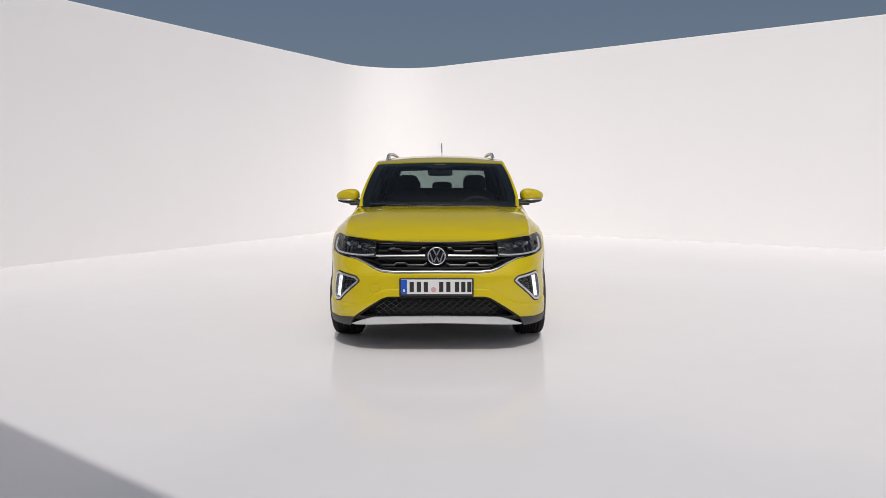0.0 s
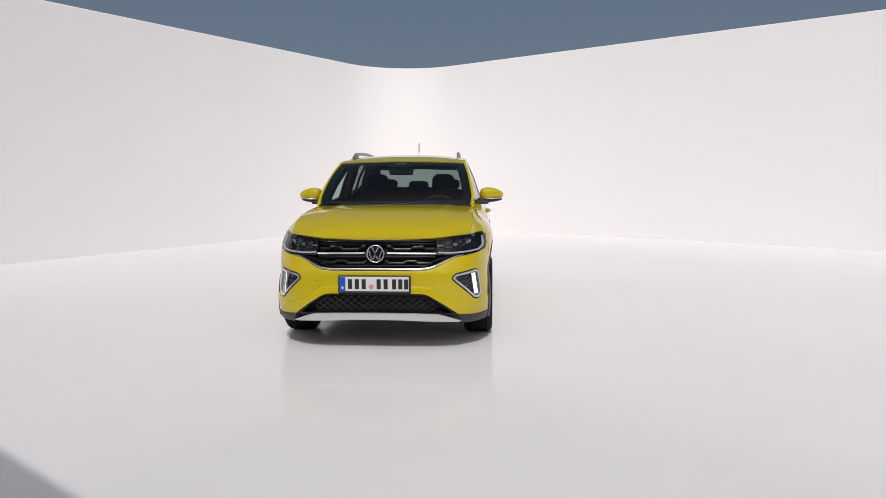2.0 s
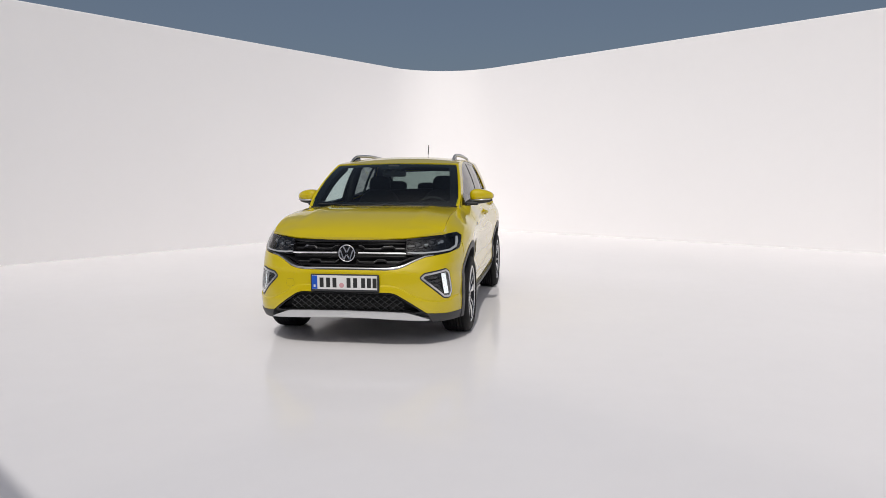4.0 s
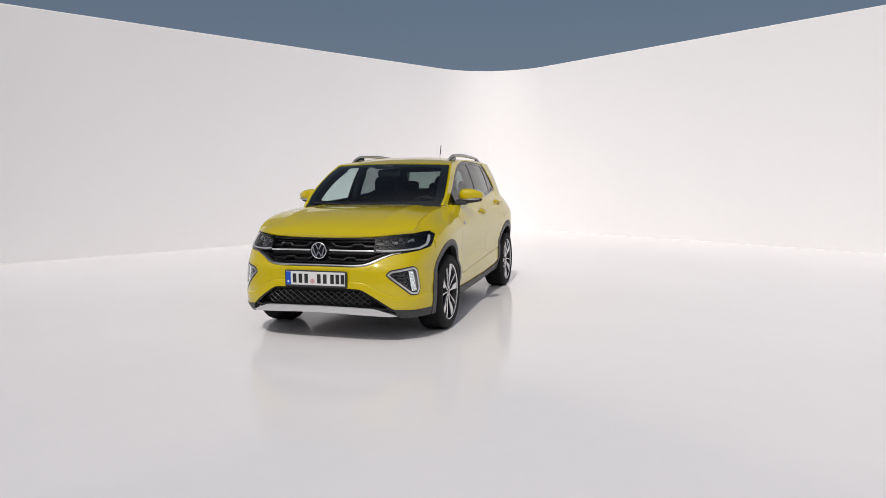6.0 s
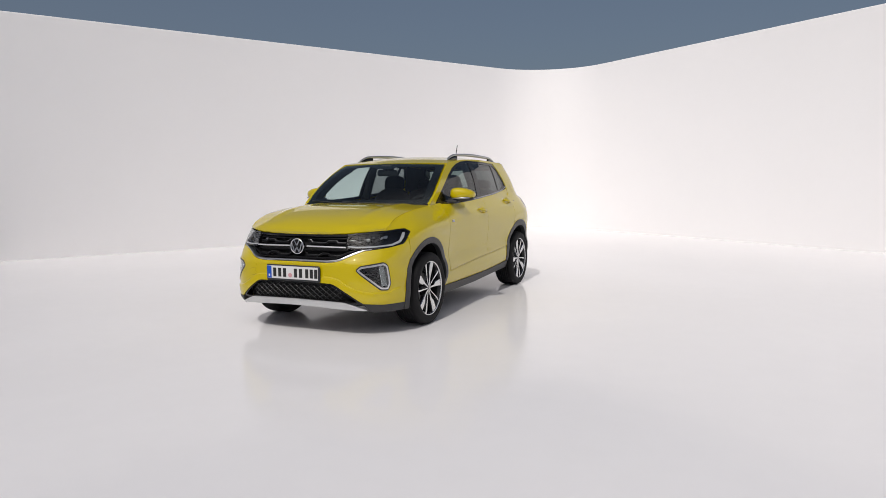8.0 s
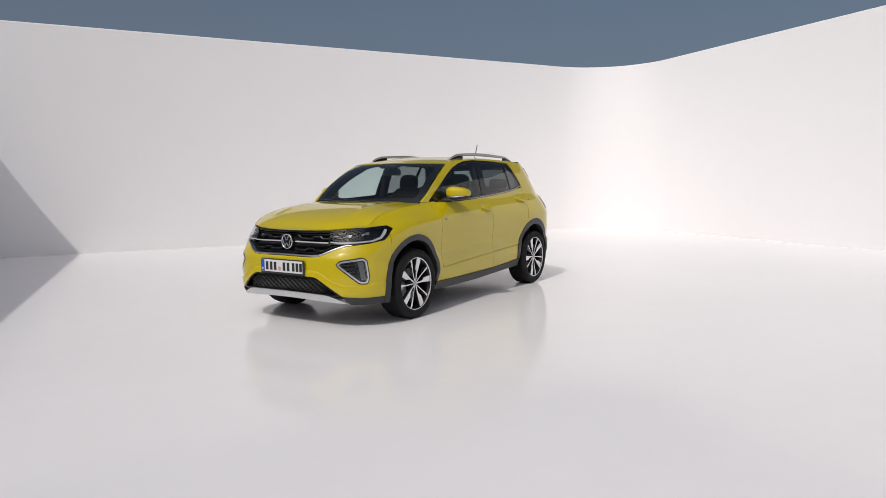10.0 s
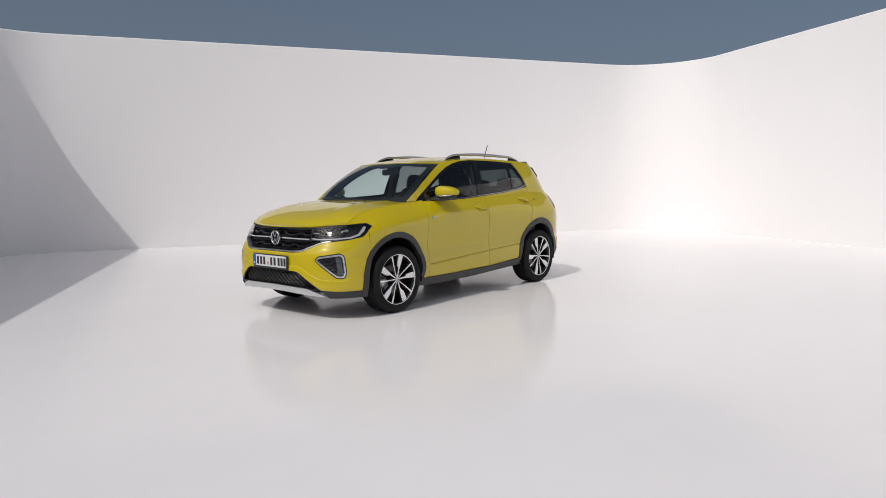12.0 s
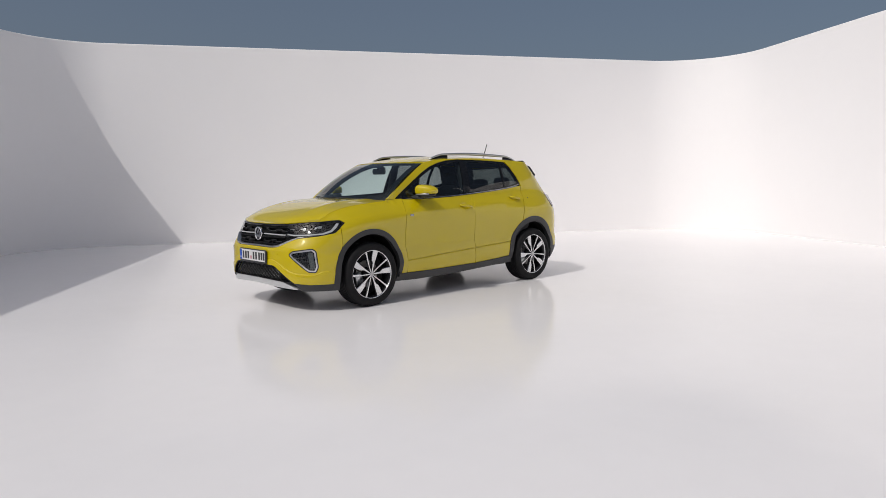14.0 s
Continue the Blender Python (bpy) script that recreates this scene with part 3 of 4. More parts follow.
    def tail_outline(rows, r=0.02):
        o = [(tail_psi(x, z), z) for x, z in rows]
        return rounded(o + [(-a, b) for a, b in reversed(o) if a > 1e-6], r)
    gate = [(0, 0.56), (0.52, 0.56), (0.58, 0.85), (0.62, 0.93), (0.60, 1.09), (0.64, 1.13), (0.59, 1.445), (0, 1.462)]
    hole = tail_outline(glass_half)
    sheet("tailgate", tail_outline(gate), on_tail, PAINT, car, holes=(hole,), depth=0.02)
    sheet("tailgate_lining", tail_outline([(0, 1.0), (0.62, 1.0), (0.66, 1.12), (0.57, 1.445), (0, 1.46)]), on_tail, CABIN, car, "dark tailgate lining", holes=(hole,), depth=0.0, out=-0.035)
    sheet("rear_window", tail_outline(glass_half), on_tail, REAR_GLASS, car, "dark tinted rear window", depth=0.004, out=-0.006)
    bumper = [(0, 0.36), (0.74, 0.36), (0.80, 0.52), (0.80, 0.55), (0.60, 0.548), (0, 0.548)]
    sheet("rear_bumper", tail_outline(bumper), on_tail, PAINT, car, depth=0.02, out=0.002)
    sheet("rear_apron", tail_outline([(0, 0.22), (0.68, 0.22), (0.78, 0.30), (0.80, 0.355), (0, 0.355)]), on_tail, GREY_TRIM, car, depth=0.03, out=0.004)
    lamp = rounded([(tail_psi(0.64, 1.08), 1.085), (0.97, 1.093), (1.03, 1.078), (1.045, 0.98), (1.02, 0.915), (0.9, 0.90), (tail_psi(0.63, 0.94), 0.94)], 0.02)
    lamps = both("tail_light", lamp, on_tail, RED_LAMP, car, "dark smoked tail light with clear grey edge", depth=0.03, out=0.003)
    strip = rounded([(0.90, 1.06), (0.99, 1.055), (1.01, 0.99), (0.995, 0.95), (0.95, 0.95), (0.965, 1.0), (0.94, 1.03)], 0.008, 0.03)
    clear = rounded([(0.80, 1.068), (1.022, 1.062), (1.036, 0.98), (1.013, 0.922), (0.85, 0.912), (0.87, 0.99)], 0.01, 0.03)
    for lamp_ob, m in zip(lamps, (False, True)):
        sheet("lens", clear, on_tail, TAIL_GREY, lamp_ob, "clear grey outer lens", depth=0.004, out=0.006, mirror=m, step=0.03)
        sheet("lamp_strip", strip, on_tail, LIGHT_GUIDE, lamp_ob, "pale light strip", depth=0.004, out=0.009, mirror=m, step=0.03)
    for m in (1, -1):
        fin = prism([(1.49, 1.435), (1.55, 1.446), (1.60, 1.43), (1.672, 1.325), (1.63, 1.285), (1.52, 1.37)], 0.045, lambda a, b, c: Vector((m * (0.50 + c - 0.3 * (b - 1.46)), a, b)))
        part("spoiler_fin", fin, BLACK_GLOSS, car, "gloss black fin beside the rear window", smooth=False)
    return doors, FOG


def door_crease(y):
    return 0.450 + 0.055 * (y + 0.3)


HANDLES = ((0.115, 0.980), (1.005, 1.050))      # hollows behind the door handles


def hollow_lines(yc, zc):
    return [[(yc + 0.052 * q * math.cos(radians(10 + 340 * i / 16)), zc + 0.027 * q * math.sin(radians(10 + 340 * i / 16))) for i in range(17)] for q in (0.45, 0.9, 1.3, 1.8)]


def crease_lines(y0, y1):
    n = int((y1 - y0) / 0.03)
    return [[(y0 + (y1 - y0) * i / n, door_crease(y0 + (y1 - y0) * i / n) + d) for i in range(n + 1)] for d in (-0.016, -0.008, -0.0045, -0.0015, 0.0015, 0.0045, 0.008, 0.016)]


def on_door(y, z):
    """The doors carry a crease low down and a soft shoulder below the windows."""
    p = on_side(y, z)
    line = door_crease(y)
    p.x -= 0.006 * (1 - ease(z, line - 0.005, line + 0.005)) * ease(z, 0.31, line) + 0.009 * math.exp(-((z - line) / 0.0042) ** 2)
    p.x += 0.006 * math.exp(-((z - 0.965 - 0.05 * y) / 0.04) ** 2) * ease(y, -0.76, -0.45)
    for yc, zc in HANDLES:
        p.x -= 0.017 * math.exp(-((y - yc) / 0.052) ** 2 - ((z - zc) / 0.027) ** 2)
    return p


def on_arch(y, z):
    """The front arch trim laps over the bumper's edge."""
    p = on_side(y, z)
    p.x += (0.004 + 0.0075 * (1 - ease(z, 0.38, 0.50))) * ease(-y, 1.54, 1.65)
    return p


def on_skid(psi, z):
    """The underride guard stands steeper than the nose above it."""
    p = nose_point(psi, z + (0.305 - z) * 0.8)
    return Vector((p.x, p.y, z))


def build_cladding():
    for yc in WHEELS:
        front = yc < 0
        a0, a1 = (-14, 196) if front else (-12, 190)
        if front:
            ring = [(-1.706, 0.212, 0.01), (-1.702, 0.28, 0.05), (-1.692, 0.36, 0.05)] + arch(yc, 0.428, 10, 192, 40) + [(-0.842, 0.235, 0.01), (-0.885, 0.235, 0.01)]
            ring += list(reversed(arch(yc, 0.374, 8, 188, 40))) + [(-1.634, 0.34, 0.05), (-1.645, 0.28, 0.05), (-1.650, 0.212, 0.01)]
        else:
            ring = arch(yc + 0.006, 0.437, a0, a1, 40, 0.37) + list(reversed(arch(yc + 0.004, 0.372, a0 + 2, a1 - 2, 40, 0.365)))
        both("wheel_arch_trim", rounded(ring, 0.003, 0.05), on_arch, GREY_TRIM, car, "dark grey plastic wheel arch trim", out=0.0045, depth=0.05, step=0.03)
    sill = [(-0.88, 0.290), (-0.43, 0.288), (0.3, 0.302), (0.66, 0.324), (0.90, 0.345), (0.93, 0.26), (0.68, 0.25), (0.0, 0.215), (-0.6, 0.205), (-0.9, 0.215)]
    both("sill_trim", rounded(sill, 0.006), on_side, GREY_TRIM, car, "dark grey plastic sill trim", out=0.010, depth=0.06)
    corner = [(1.70, 0.27), (1.715, 0.40), (1.90, 0.40), (1.915, 0.30), (1.86, 0.235), (1.74, 0.225)]
    both("rear_corner_trim", rounded(corner, 0.012, 0.04), on_side, GREY_TRIM, car, "dark grey plastic rear corner trim", out=0.004, depth=0.04)
    half = [(0.612, 0.290, 0.003), (0.74, 0.277), ("y", -1.655, 0.276), ("y", -1.64, 0.212), (0.70, 0.212), (0.652, 0.214)]
    both("bumper_trim", nose_outline(half, 0.008), on_nose, GREY_TRIM, car, "dark grey plastic lower bumper trim", out=0.004, depth=0.06)
    skid = [(0, 0.310), (0.3, 0.306), (0.455, 0.299), (0.50, 0.288), (0.632, 0.233, 0.004), (0.60, 0.229), (0.45, 0.239), (0.2, 0.251), (0, 0.254)]
    sheet("skid_plate", nose_outline(skid, 0.006, mirrored=True), on_skid, SKID, car, "satin silver underride guard below the bumper", out=-0.003, depth=0.04)
    # underbody and inner shell
    bm = bmesh.new()
    rows = []
    for y in (-1.84, -1.8, -1.68, -1.66, -0.86, -0.84, -0.4, 0.4, 0.86, 0.88, 1.72, 1.74, 1.9, 1.96):
        near = min(abs(y - w) for w in WHEELS) < 0.43
        w = 0.50 if near or y < -1.7 else min(0.76, side_x(y, 0.5) - 0.05)
        top = min(0.93, lerp_table(HOOD_EDGE_Z, y) - 0.12) if y < -0.9 else 0.98
        zb = 0.235 if -1.7 < y < 1.7 else 0.28
        rows.append([bm.verts.new(p) for p in ((-w, y, zb), (-0.17, y, zb), (-0.13, y, zb + 0.12), (0.13, y, zb + 0.12), (0.17, y, zb), (w, y, zb), (w, y, 0.62), (min(w, 0.66), y, top), (-min(w, 0.66), y, top), (-w, y, 0.62))])
    for a, b in zip(rows, rows[1:]):
        for k in range(10):
            if k == 7 and a[0].co.y >= -0.85 and b[0].co.y <= 1.8:
                continue
            bm.faces.new((a[k], a[(k + 1) % 10], b[(k + 1) % 10], b[k]))
    bm.faces.new(rows[0])
    bm.faces.new(rows[-1])
    bmesh.ops.recalc_face_normals(bm, faces=bm.faces)
    part("underbody", bm, UNDERBODY, car, smooth=False)
    bm = bmesh.new()
    rows = []
    for i in range(17):
        x = -0.72 + 1.44 * i / 16
        f = nose_point(nose_psi(x, 0.262), 0.262, -0.03)
        rows.append([bm.verts.new(v) for v in (f + Vector((0, 0, 0.05)), f, (x, -1.66, 0.240), (x, -1.62, 0.30))])
    for a, b in zip(rows, rows[1:]):
        for k in range(3):
            bm.faces.new((a[k], a[k + 1], b[k + 1], b[k]))
    bmesh.ops.recalc_face_normals(bm, faces=bm.faces)
    part("splash_guard", bm, UNDERBODY, car)
    for yc in WHEELS:
        for m in (1, -1):
            bm = bmesh.new()
            rings = []
            for x in (0.57, 0.835):
                rings.append([bm.verts.new((m * x, yc - 0.39 * math.cos(a), 0.36 + 0.39 * math.sin(a))) for a in [radians(-15 + 210 * i / 24) for i in range(25)]])
            for i in range(24):
                bm.faces.new((rings[0][i], rings[0][i + 1], rings[1][i + 1], rings[1][i]))
            bm.faces.new(rings[0])
            part("wheel_liner", bm, DARK, car)
    for m in (1, -1):
        bm = bmesh.new()
        low, high = [], []
        for i in range(14):
            y = -1.5 + 0.05 * i
            low.append(bm.verts.new((m * (side_x(y, 0.80) - 0.05), y, 0.80)))
            high.append(bm.verts.new((m * 0.69, y, lerp_table(HOOD_EDGE_Z, y) - 0.03)))
        for i in range(13):
            bm.faces.new((low[i], low[i + 1], high[i + 1], high[i]))
        part("inner_fender", bm, DARK, car)


def build_front(FOG):
    # upper grille
    grille = sheet("grille", nose_outline([(0, 0.86), (0.452, 0.862), (0.47, 0.735), (0.60, 0.735), (0.535, 0.70), (0.447, 0.655), (0.40, 0.64), (0.32, 0.63), (0, 0.63)], 0.006, mirrored=True), on_nose, DARK, car,
                   "gloss black radiator grille with chrome strips", out=-0.055, depth=0.01)

    def strip(name, rows, width, mat, parent, proud=0.0, label="", thick=0.02, taper=None):
        pts = []
        for (x0, z0), (x1, z1) in zip(rows, rows[1:]):
            k = max(1, int(abs(x1 - x0) / 0.04))
            pts += [(x0 + (x1 - x0) * i / k, z0 + (z1 - z0) * i / k) for i in range(k)]
        pts.append(rows[-1])
        bm = bmesh.new()
        rings = []
        for x, z in pts:
            psi = nose_psi(x, z)
            f, b = nose_point(psi, z, proud), nose_point(psi, z, proud - thick)
            wide = width if taper is None else width * (0.15 + 0.85 * ease(taper - abs(x), 0.0, 0.22))
            h = Vector((0, 0, wide / 2))
            c = wide * 0.3
            rings.append([bm.verts.new(v) for v in (b + h, f + h - Vector((0, -c * 0.6, 0)), f + h - Vector((0, 0, c)), f - h + Vector((0, 0, c)), f - h + Vector((0, c * 0.6, 0)), b - h)])
        for a, b in zip(rings, rings[1:]):
            for k in range(6):
                bm.faces.new((a[k], a[(k + 1) % 6], b[(k + 1) % 6], b[k]))
        bm.faces.new(rings[0])
        bm.faces.new(rings[-1])
        bmesh.ops.recalc_face_normals(bm, faces=bm.faces)
        return part(name, bm, mat, parent, label, smooth=False)

    def mirror_rows(rows):
        return [(-x, z) for x, z in rows]
    strip("trim_strip", [(-0.452, 0.842), (0, 0.841), (0.452, 0.842)], 0.018, BLACK_GLOSS, grille, -0.004, "gloss black strip along the bonnet edge", thick=0.05)
    strip("slat", [(-0.452, 0.816), (0, 0.816), (0.452, 0.816)], 0.012, GRILLE_BLACK, grille, -0.02, thick=0.03)
    strip("slat", [(-0.45, 0.722), (0, 0.720), (0.45, 0.722)], 0.014, GRILLE_BLACK, grille, -0.012, thick=0.03)
    strip("slat", [(-0.40, 0.660), (0, 0.658), (0.40, 0.660)], 0.012, GRILLE_BLACK, grille, -0.012, thick=0.03)
    for rows in ([(0.085, 0.7515), (0.27, 0.7495), (0.452, 0.7475)],):
        for r in (rows, mirror_rows(rows)):
            strip("chrome_strip", r, 0.0105, BRIGHT_TRIM, grille, 0.004, "bright chrome strip")
    wave_up = [(0.085, 0.806), (0.11, 0.806), (0.135, 0.786), (0.20, 0.782), (0.265, 0.784), (0.285, 0.80), (0.36, 0.802), (0.38, 0.786), (0.45, 0.785)]
    wave_low = [(0.075, 0.698), (0.10, 0.684), (0.215, 0.682), (0.24, 0.698), (0.305, 0.698), (0.325, 0.684), (0.43, 0.684)]
    for rows, mat, w in ((wave_up, WAVE, 0.0038), (wave_low, WAVE, 0.0036)):
        for r in (rows, mirror_rows(rows)):
            strip("slat", r, w, mat, grille, -0.018, thick=0.02)
            strip("slat", [(x, z - 0.011) for x, z in r], 0.014, GRILLE_BLACK, grille, -0.02, thick=0.03)
    for r in ([(0.40, 0.672), (0.50, 0.71), (0.58, 0.728)],):
        for q in (r, mirror_rows(r)):
            strip("slat", q, 0.012, GRILLE_BLACK, grille, -0.015, thick=0.03)
    low = [(0, 0.637), (0.16, 0.6365), (0.32, 0.636), (0.40, 0.643), (0.447, 0.657), (0.535, 0.699), (0.60, 0.7245), (0.655, 0.731)]
    strip("chrome_lip", mirror_rows(low[::-1]) + low[1:], 0.0150, LIP_CHROME, car, 0.007, "bright chrome strip under the grille", thick=0.04, taper=0.70)
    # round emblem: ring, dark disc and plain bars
    yc, zc = -2.036, 0.750
    emblem = part("emblem", lathe([(0.0, 0.0005), (0.0, 0.064), (-0.02, 0.066)], 48), BLACK_GLOSS, car, "round black and silver emblem", smooth=False)
    emblem.matrix_local = Matrix.Translation((0, yc, zc)) @ Matrix.Rotation(radians(-90), 4, "Z")
    part("ring", lathe([(0.0, 0.058), (0.006, 0.060), (0.007, 0.0665), (0.0, 0.069), (-0.02, 0.069)], 56), CHROME, emblem)
    for a, b in (((-0.026, 0.052), (0.0, 0.004)), ((0.026, 0.052), (0.0, 0.004)), ((-0.05, 0.026), (-0.024, -0.05)), ((0.05, 0.026), (0.024, -0.05)), ((-0.024, -0.05), (0.0, -0.006)), ((0.024, -0.05), (0.0, -0.006))):
        d = Vector((b[0] - a[0], b[1] - a[1])).normalized() * 0.005
        nrm = Vector((-d.y, d.x))
        quad = [(a[0] + nrm.x, a[1] + nrm.y), (b[0] + nrm.x, b[1] + nrm.y), (b[0] - nrm.x, b[1] - nrm.y), (a[0] - nrm.x, a[1] - nrm.y)]
        part("bar", prism(quad, 0.005, lambda p, q, c: Vector((c + 0.001, p, q))), CHROME, emblem, smooth=False)
    # small badge on the grille and a sensor below
    part("badge", prism([(0, 0), (0.03, 0.003), (0.038, 0.015), (0.012, 0.015)], 0.006, lambda a, b, c: Vector((-0.345 + a, -2.018 - c, 0.797 + b))), DARK_CHROME, grille, smooth=False)
    # tow-eye cover and parking sensors set into the bumper
    cover = nose_outline([(-0.492, 0.545), (-0.425, 0.550), (-0.420, 0.500), (-0.455, 0.488), (-0.490, 0.495)], 0.01, 0.02)
    sheet("tow_eye_cover", cover, on_nose, PAINT, car, out=0.0012, depth=0.003, step=0.02)
    sheet("cover_gap", inset(cover, -0.001), on_nose, DARK, car, holes=(inset(cover, 0.0002),), out=0.0006, depth=0.0, step=0.02)
    for x, z in ((0.42, 0.572), (-0.42, 0.585), (0.70, 0.36), (-0.70, 0.36)):
        disc = [Vector((nose_psi(x, z) + 0.011 * math.cos(a), z + 0.010 * math.sin(a))) for a in [2 * math.pi * k / 16 for k in range(16)]]
        sheet("parking_sensor", disc, on_nose, PAINT, car, out=0.002, depth=0.004, step=0.02)
    # number plate in its holder
    holder = part("number_plate", block((0.545, 0.02, 0.137), (0, -2.103, 0.5275), 0.012, 3), BLACK_TRIM, car, "white number plate with blue band in a black holder")
    face = part("plate", block((0.518, 0.004, 0.108), (0, -2.1145, 0.5325), 0.002, 1), PLATE_WHITE, holder, smooth=False)
    part("blue_band", block((0.044, 0.002, 0.104), (-0.2365, -2.1172, 0.5325), 0), PLATE_BLUE, holder, smooth=False)
    part("blue_band_mark", block((0.014, 0.002, 0.018), (-0.2365, -2.1184, 0.505), 0), PLATE_WHITE, holder, smooth=False)
    for x in (-0.180, -0.128, -0.077, 0.035, 0.087, 0.150, 0.196, 0.240):
        part("plate_mark", block((0.031, 0.002, 0.074), (x, -2.1172, 0.532), 0), PLATE_INK, holder, smooth=False)
    bm = lathe([(0.0, 0.0003), (0.0, 0.019), (-0.002, 0.019)], 20)
    seal = part("seal", bm, SEAL, holder, smooth=False)
    seal.matrix_local = Matrix.Translation((-0.021, -2.1182, 0.512)) @ Matrix.Rotation(radians(-90), 4, "Z")
    # lower grille with diamond mesh
    half = [(0, 0.456), (0.2, 0.455), (0.36, 0.451), (0.40, 0.437), (0.495, 0.377), (0.615, 0.287), (0.52, 0.285), (0.47, 0.298), (0.3, 0.306), (0, 0.310)]
    lower = sheet("lower_grille", nose_outline(half, 0.008, mirrored=True), on_nose, DARK, car, "black lower air intake with diamond mesh", out=-0.07, depth=0.0)
    inner = nose_outline([(0, 0.447), (0.355, 0.443), (0.393, 0.430), (0.487, 0.370), (0.575, 0.302), (0.52, 0.296), (0.47, 0.305), (0, 0.316)], 0.01, mirrored=True)
    sheet("intake_frame", nose_outline(half, 0.008, mirrored=True), on_nose, BLACK_GLOSS, lower, holes=(inner,), out=-0.006, depth=0.05)
    for sgn in (1, -1):
        for i in range(-13, 14):
            xs = []
            for j in range(41):
                z = 0.298 + 0.150 * j / 40
                x = i * 0.062 + sgn * (z - 0.38) * 1.35
                if abs(x) < 0.46 and in_outline(inner, (nose_psi(x, z), z)):
                    xs.append((x, z))
            if len(xs) > 4:
                (x0, z0), (x1, z1) = xs[0], xs[-1]
                path = []
                for j in range(6):
                    x, z = x0 + (x1 - x0) * j / 5, z0 + (z1 - z0) * j / 5
                    path.append(nose_point(nose_psi(x, z), z, -0.014))
                tube("mesh_bar", path, 0.0036, MESH_BLACK, lower, sides=5)
    # lamp pods beside the plate
    for m in (False, True):
        sg = -1 if m else 1
        pod = sheet("fog_lamp", FOG, on_nose, BLACK_GLOSS, car, "fog lamp pod with chrome frame and white light bar", out=-0.034, depth=0.0, mirror=m)
        sheet("chrome_frame", inset(FOG, 0.0105), on_nose, FRAME_CHROME, pod, holes=(inset(FOG, 0.0245),), out=0.004, depth=0.05, step=0.02, mirror=m)
        sheet("outer_gasket", inset(FOG, 0.001), on_nose, BLACK_TRIM, pod, holes=(inset(FOG, 0.0125),), out=-0.002, depth=0.04, step=0.02, mirror=m)
        # the ribs are added: they block the lit strips when seen from the side
        lit, bm = bmesh.new(), bmesh.new()
        pitch = 0.0028
        for k in range(10):
            pair, face = [], []
            for x, z in ((0.716 + pitch * k, 0.590), (0.739 + pitch * k, 0.430)):
                y0, y1, y2 = (nose_point(nose_psi(x + q * pitch, z), z, -0.024).y for q in (0, 1, 2))
                face += [Vector((sg * x, y1, z)), Vector((sg * (x + pitch), y1, z))]
                pair.append([Vector((sg * (x + pitch), y2, z)), Vector((sg * (x + pitch), y1 - 1.15 * pitch, z))])
            lit.faces.new([lit.verts.new(face[i]) for i in (0, 1, 3, 2)])
            (a, b), (c, d) = pair
            t = Vector((0.0004 * sg, 0, 0))
            v = [bm.verts.new(p) for p in (a - t, b - t, d - t, c - t, a + t, b + t, d + t, c + t)]
            for f in ((0, 1, 2, 3), (7, 6, 5, 4), (0, 4, 5, 1), (1, 5, 6, 2), (2, 6, 7, 3)):
                bm.faces.new([v[i] for i in f])
        bmesh.ops.recalc_face_normals(bm, faces=bm.faces)
        bar = part("light_bar", lit, LED, pod, "white daytime light bar behind added grey ribs", smooth=False)
        part("dimming_ribs", bm, RIB, bar, "added grey upright ribs that hide the bar from the side", smooth=False)
        sheet("lamp_cover", inset(FOG, 0.0245), on_nose, LENS, pod, "clear lamp cover", out=-0.004, depth=0.0, step=0.03, mirror=m)
        for i in range(4):
            z = 0.56 - 0.03 * i
            x0, x1 = 0.60 + 0.022 * i, 0.705 + 0.004 * i
            tube("fin", [nose_point(nose_psi(x0 + (x1 - x0) * j / 3, z) * sg, z, -0.026) for j in range(4)], 0.004, BLACK_TRIM, pod, sides=5)
    # head lamps
    HL = nose_outline([(0.453, 0.857), (0.56, 0.862), (0.63, 0.867), ("y", -1.76, 0.876), ("y", -1.66, 0.885), ("y", -1.585, 0.888), ("y", -1.546, 0.861), ("y", -1.60, 0.82), ("y", -1.668, 0.766),
                       ("y", -1.76, 0.744), (0.68, 0.733), (0.60, 0.732), (0.538, 0.734), (0.455, 0.737)], 0.012, 0.03)
    HL_IN = nose_outline([(0.459, 0.850), (0.56, 0.855), (0.63, 0.860), ("y", -1.76, 0.869), ("y", -1.66, 0.878), ("y", -1.592, 0.880), ("y", -1.562, 0.860), ("y", -1.61, 0.825), ("y", -1.676, 0.773),
                          ("y", -1.765, 0.751), (0.68, 0.740), (0.60, 0.739), (0.538, 0.741), (0.461, 0.744)], 0.01, 0.03)
    for m in (False, True):
        sg = -1 if m else 1
        lamp = sheet("headlight", HL, on_nose, BLACK_GLOSS, car, "wide dark headlight with twin projectors and silver light strip", out=-0.07, depth=0.0, mirror=m)
        sheet("lamp_cover", HL, on_nose, LENS, lamp, "clear lamp cover", out=0.001, depth=0.004, mirror=m)
        sheet("lamp_rim", HL, on_nose, BLACK_GLOSS, lamp, holes=(HL_IN,), out=-0.003, depth=0.06, step=0.03, mirror=m)
        guide = nose_outline([(0.468, 0.752), (0.54, 0.746), (0.60, 0.746), (0.68, 0.749), ("y", -1.765, 0.757), ("y", -1.688, 0.780), ("y", -1.635, 0.820), ("y", -1.602, 0.858), ("y", -1.622, 0.862), ("y", -1.695, 0.796),
                              ("y", -1.770, 0.770), (0.68, 0.760), (0.60, 0.757), (0.54, 0.757), (0.468, 0.762)], 0.004, 0.03)
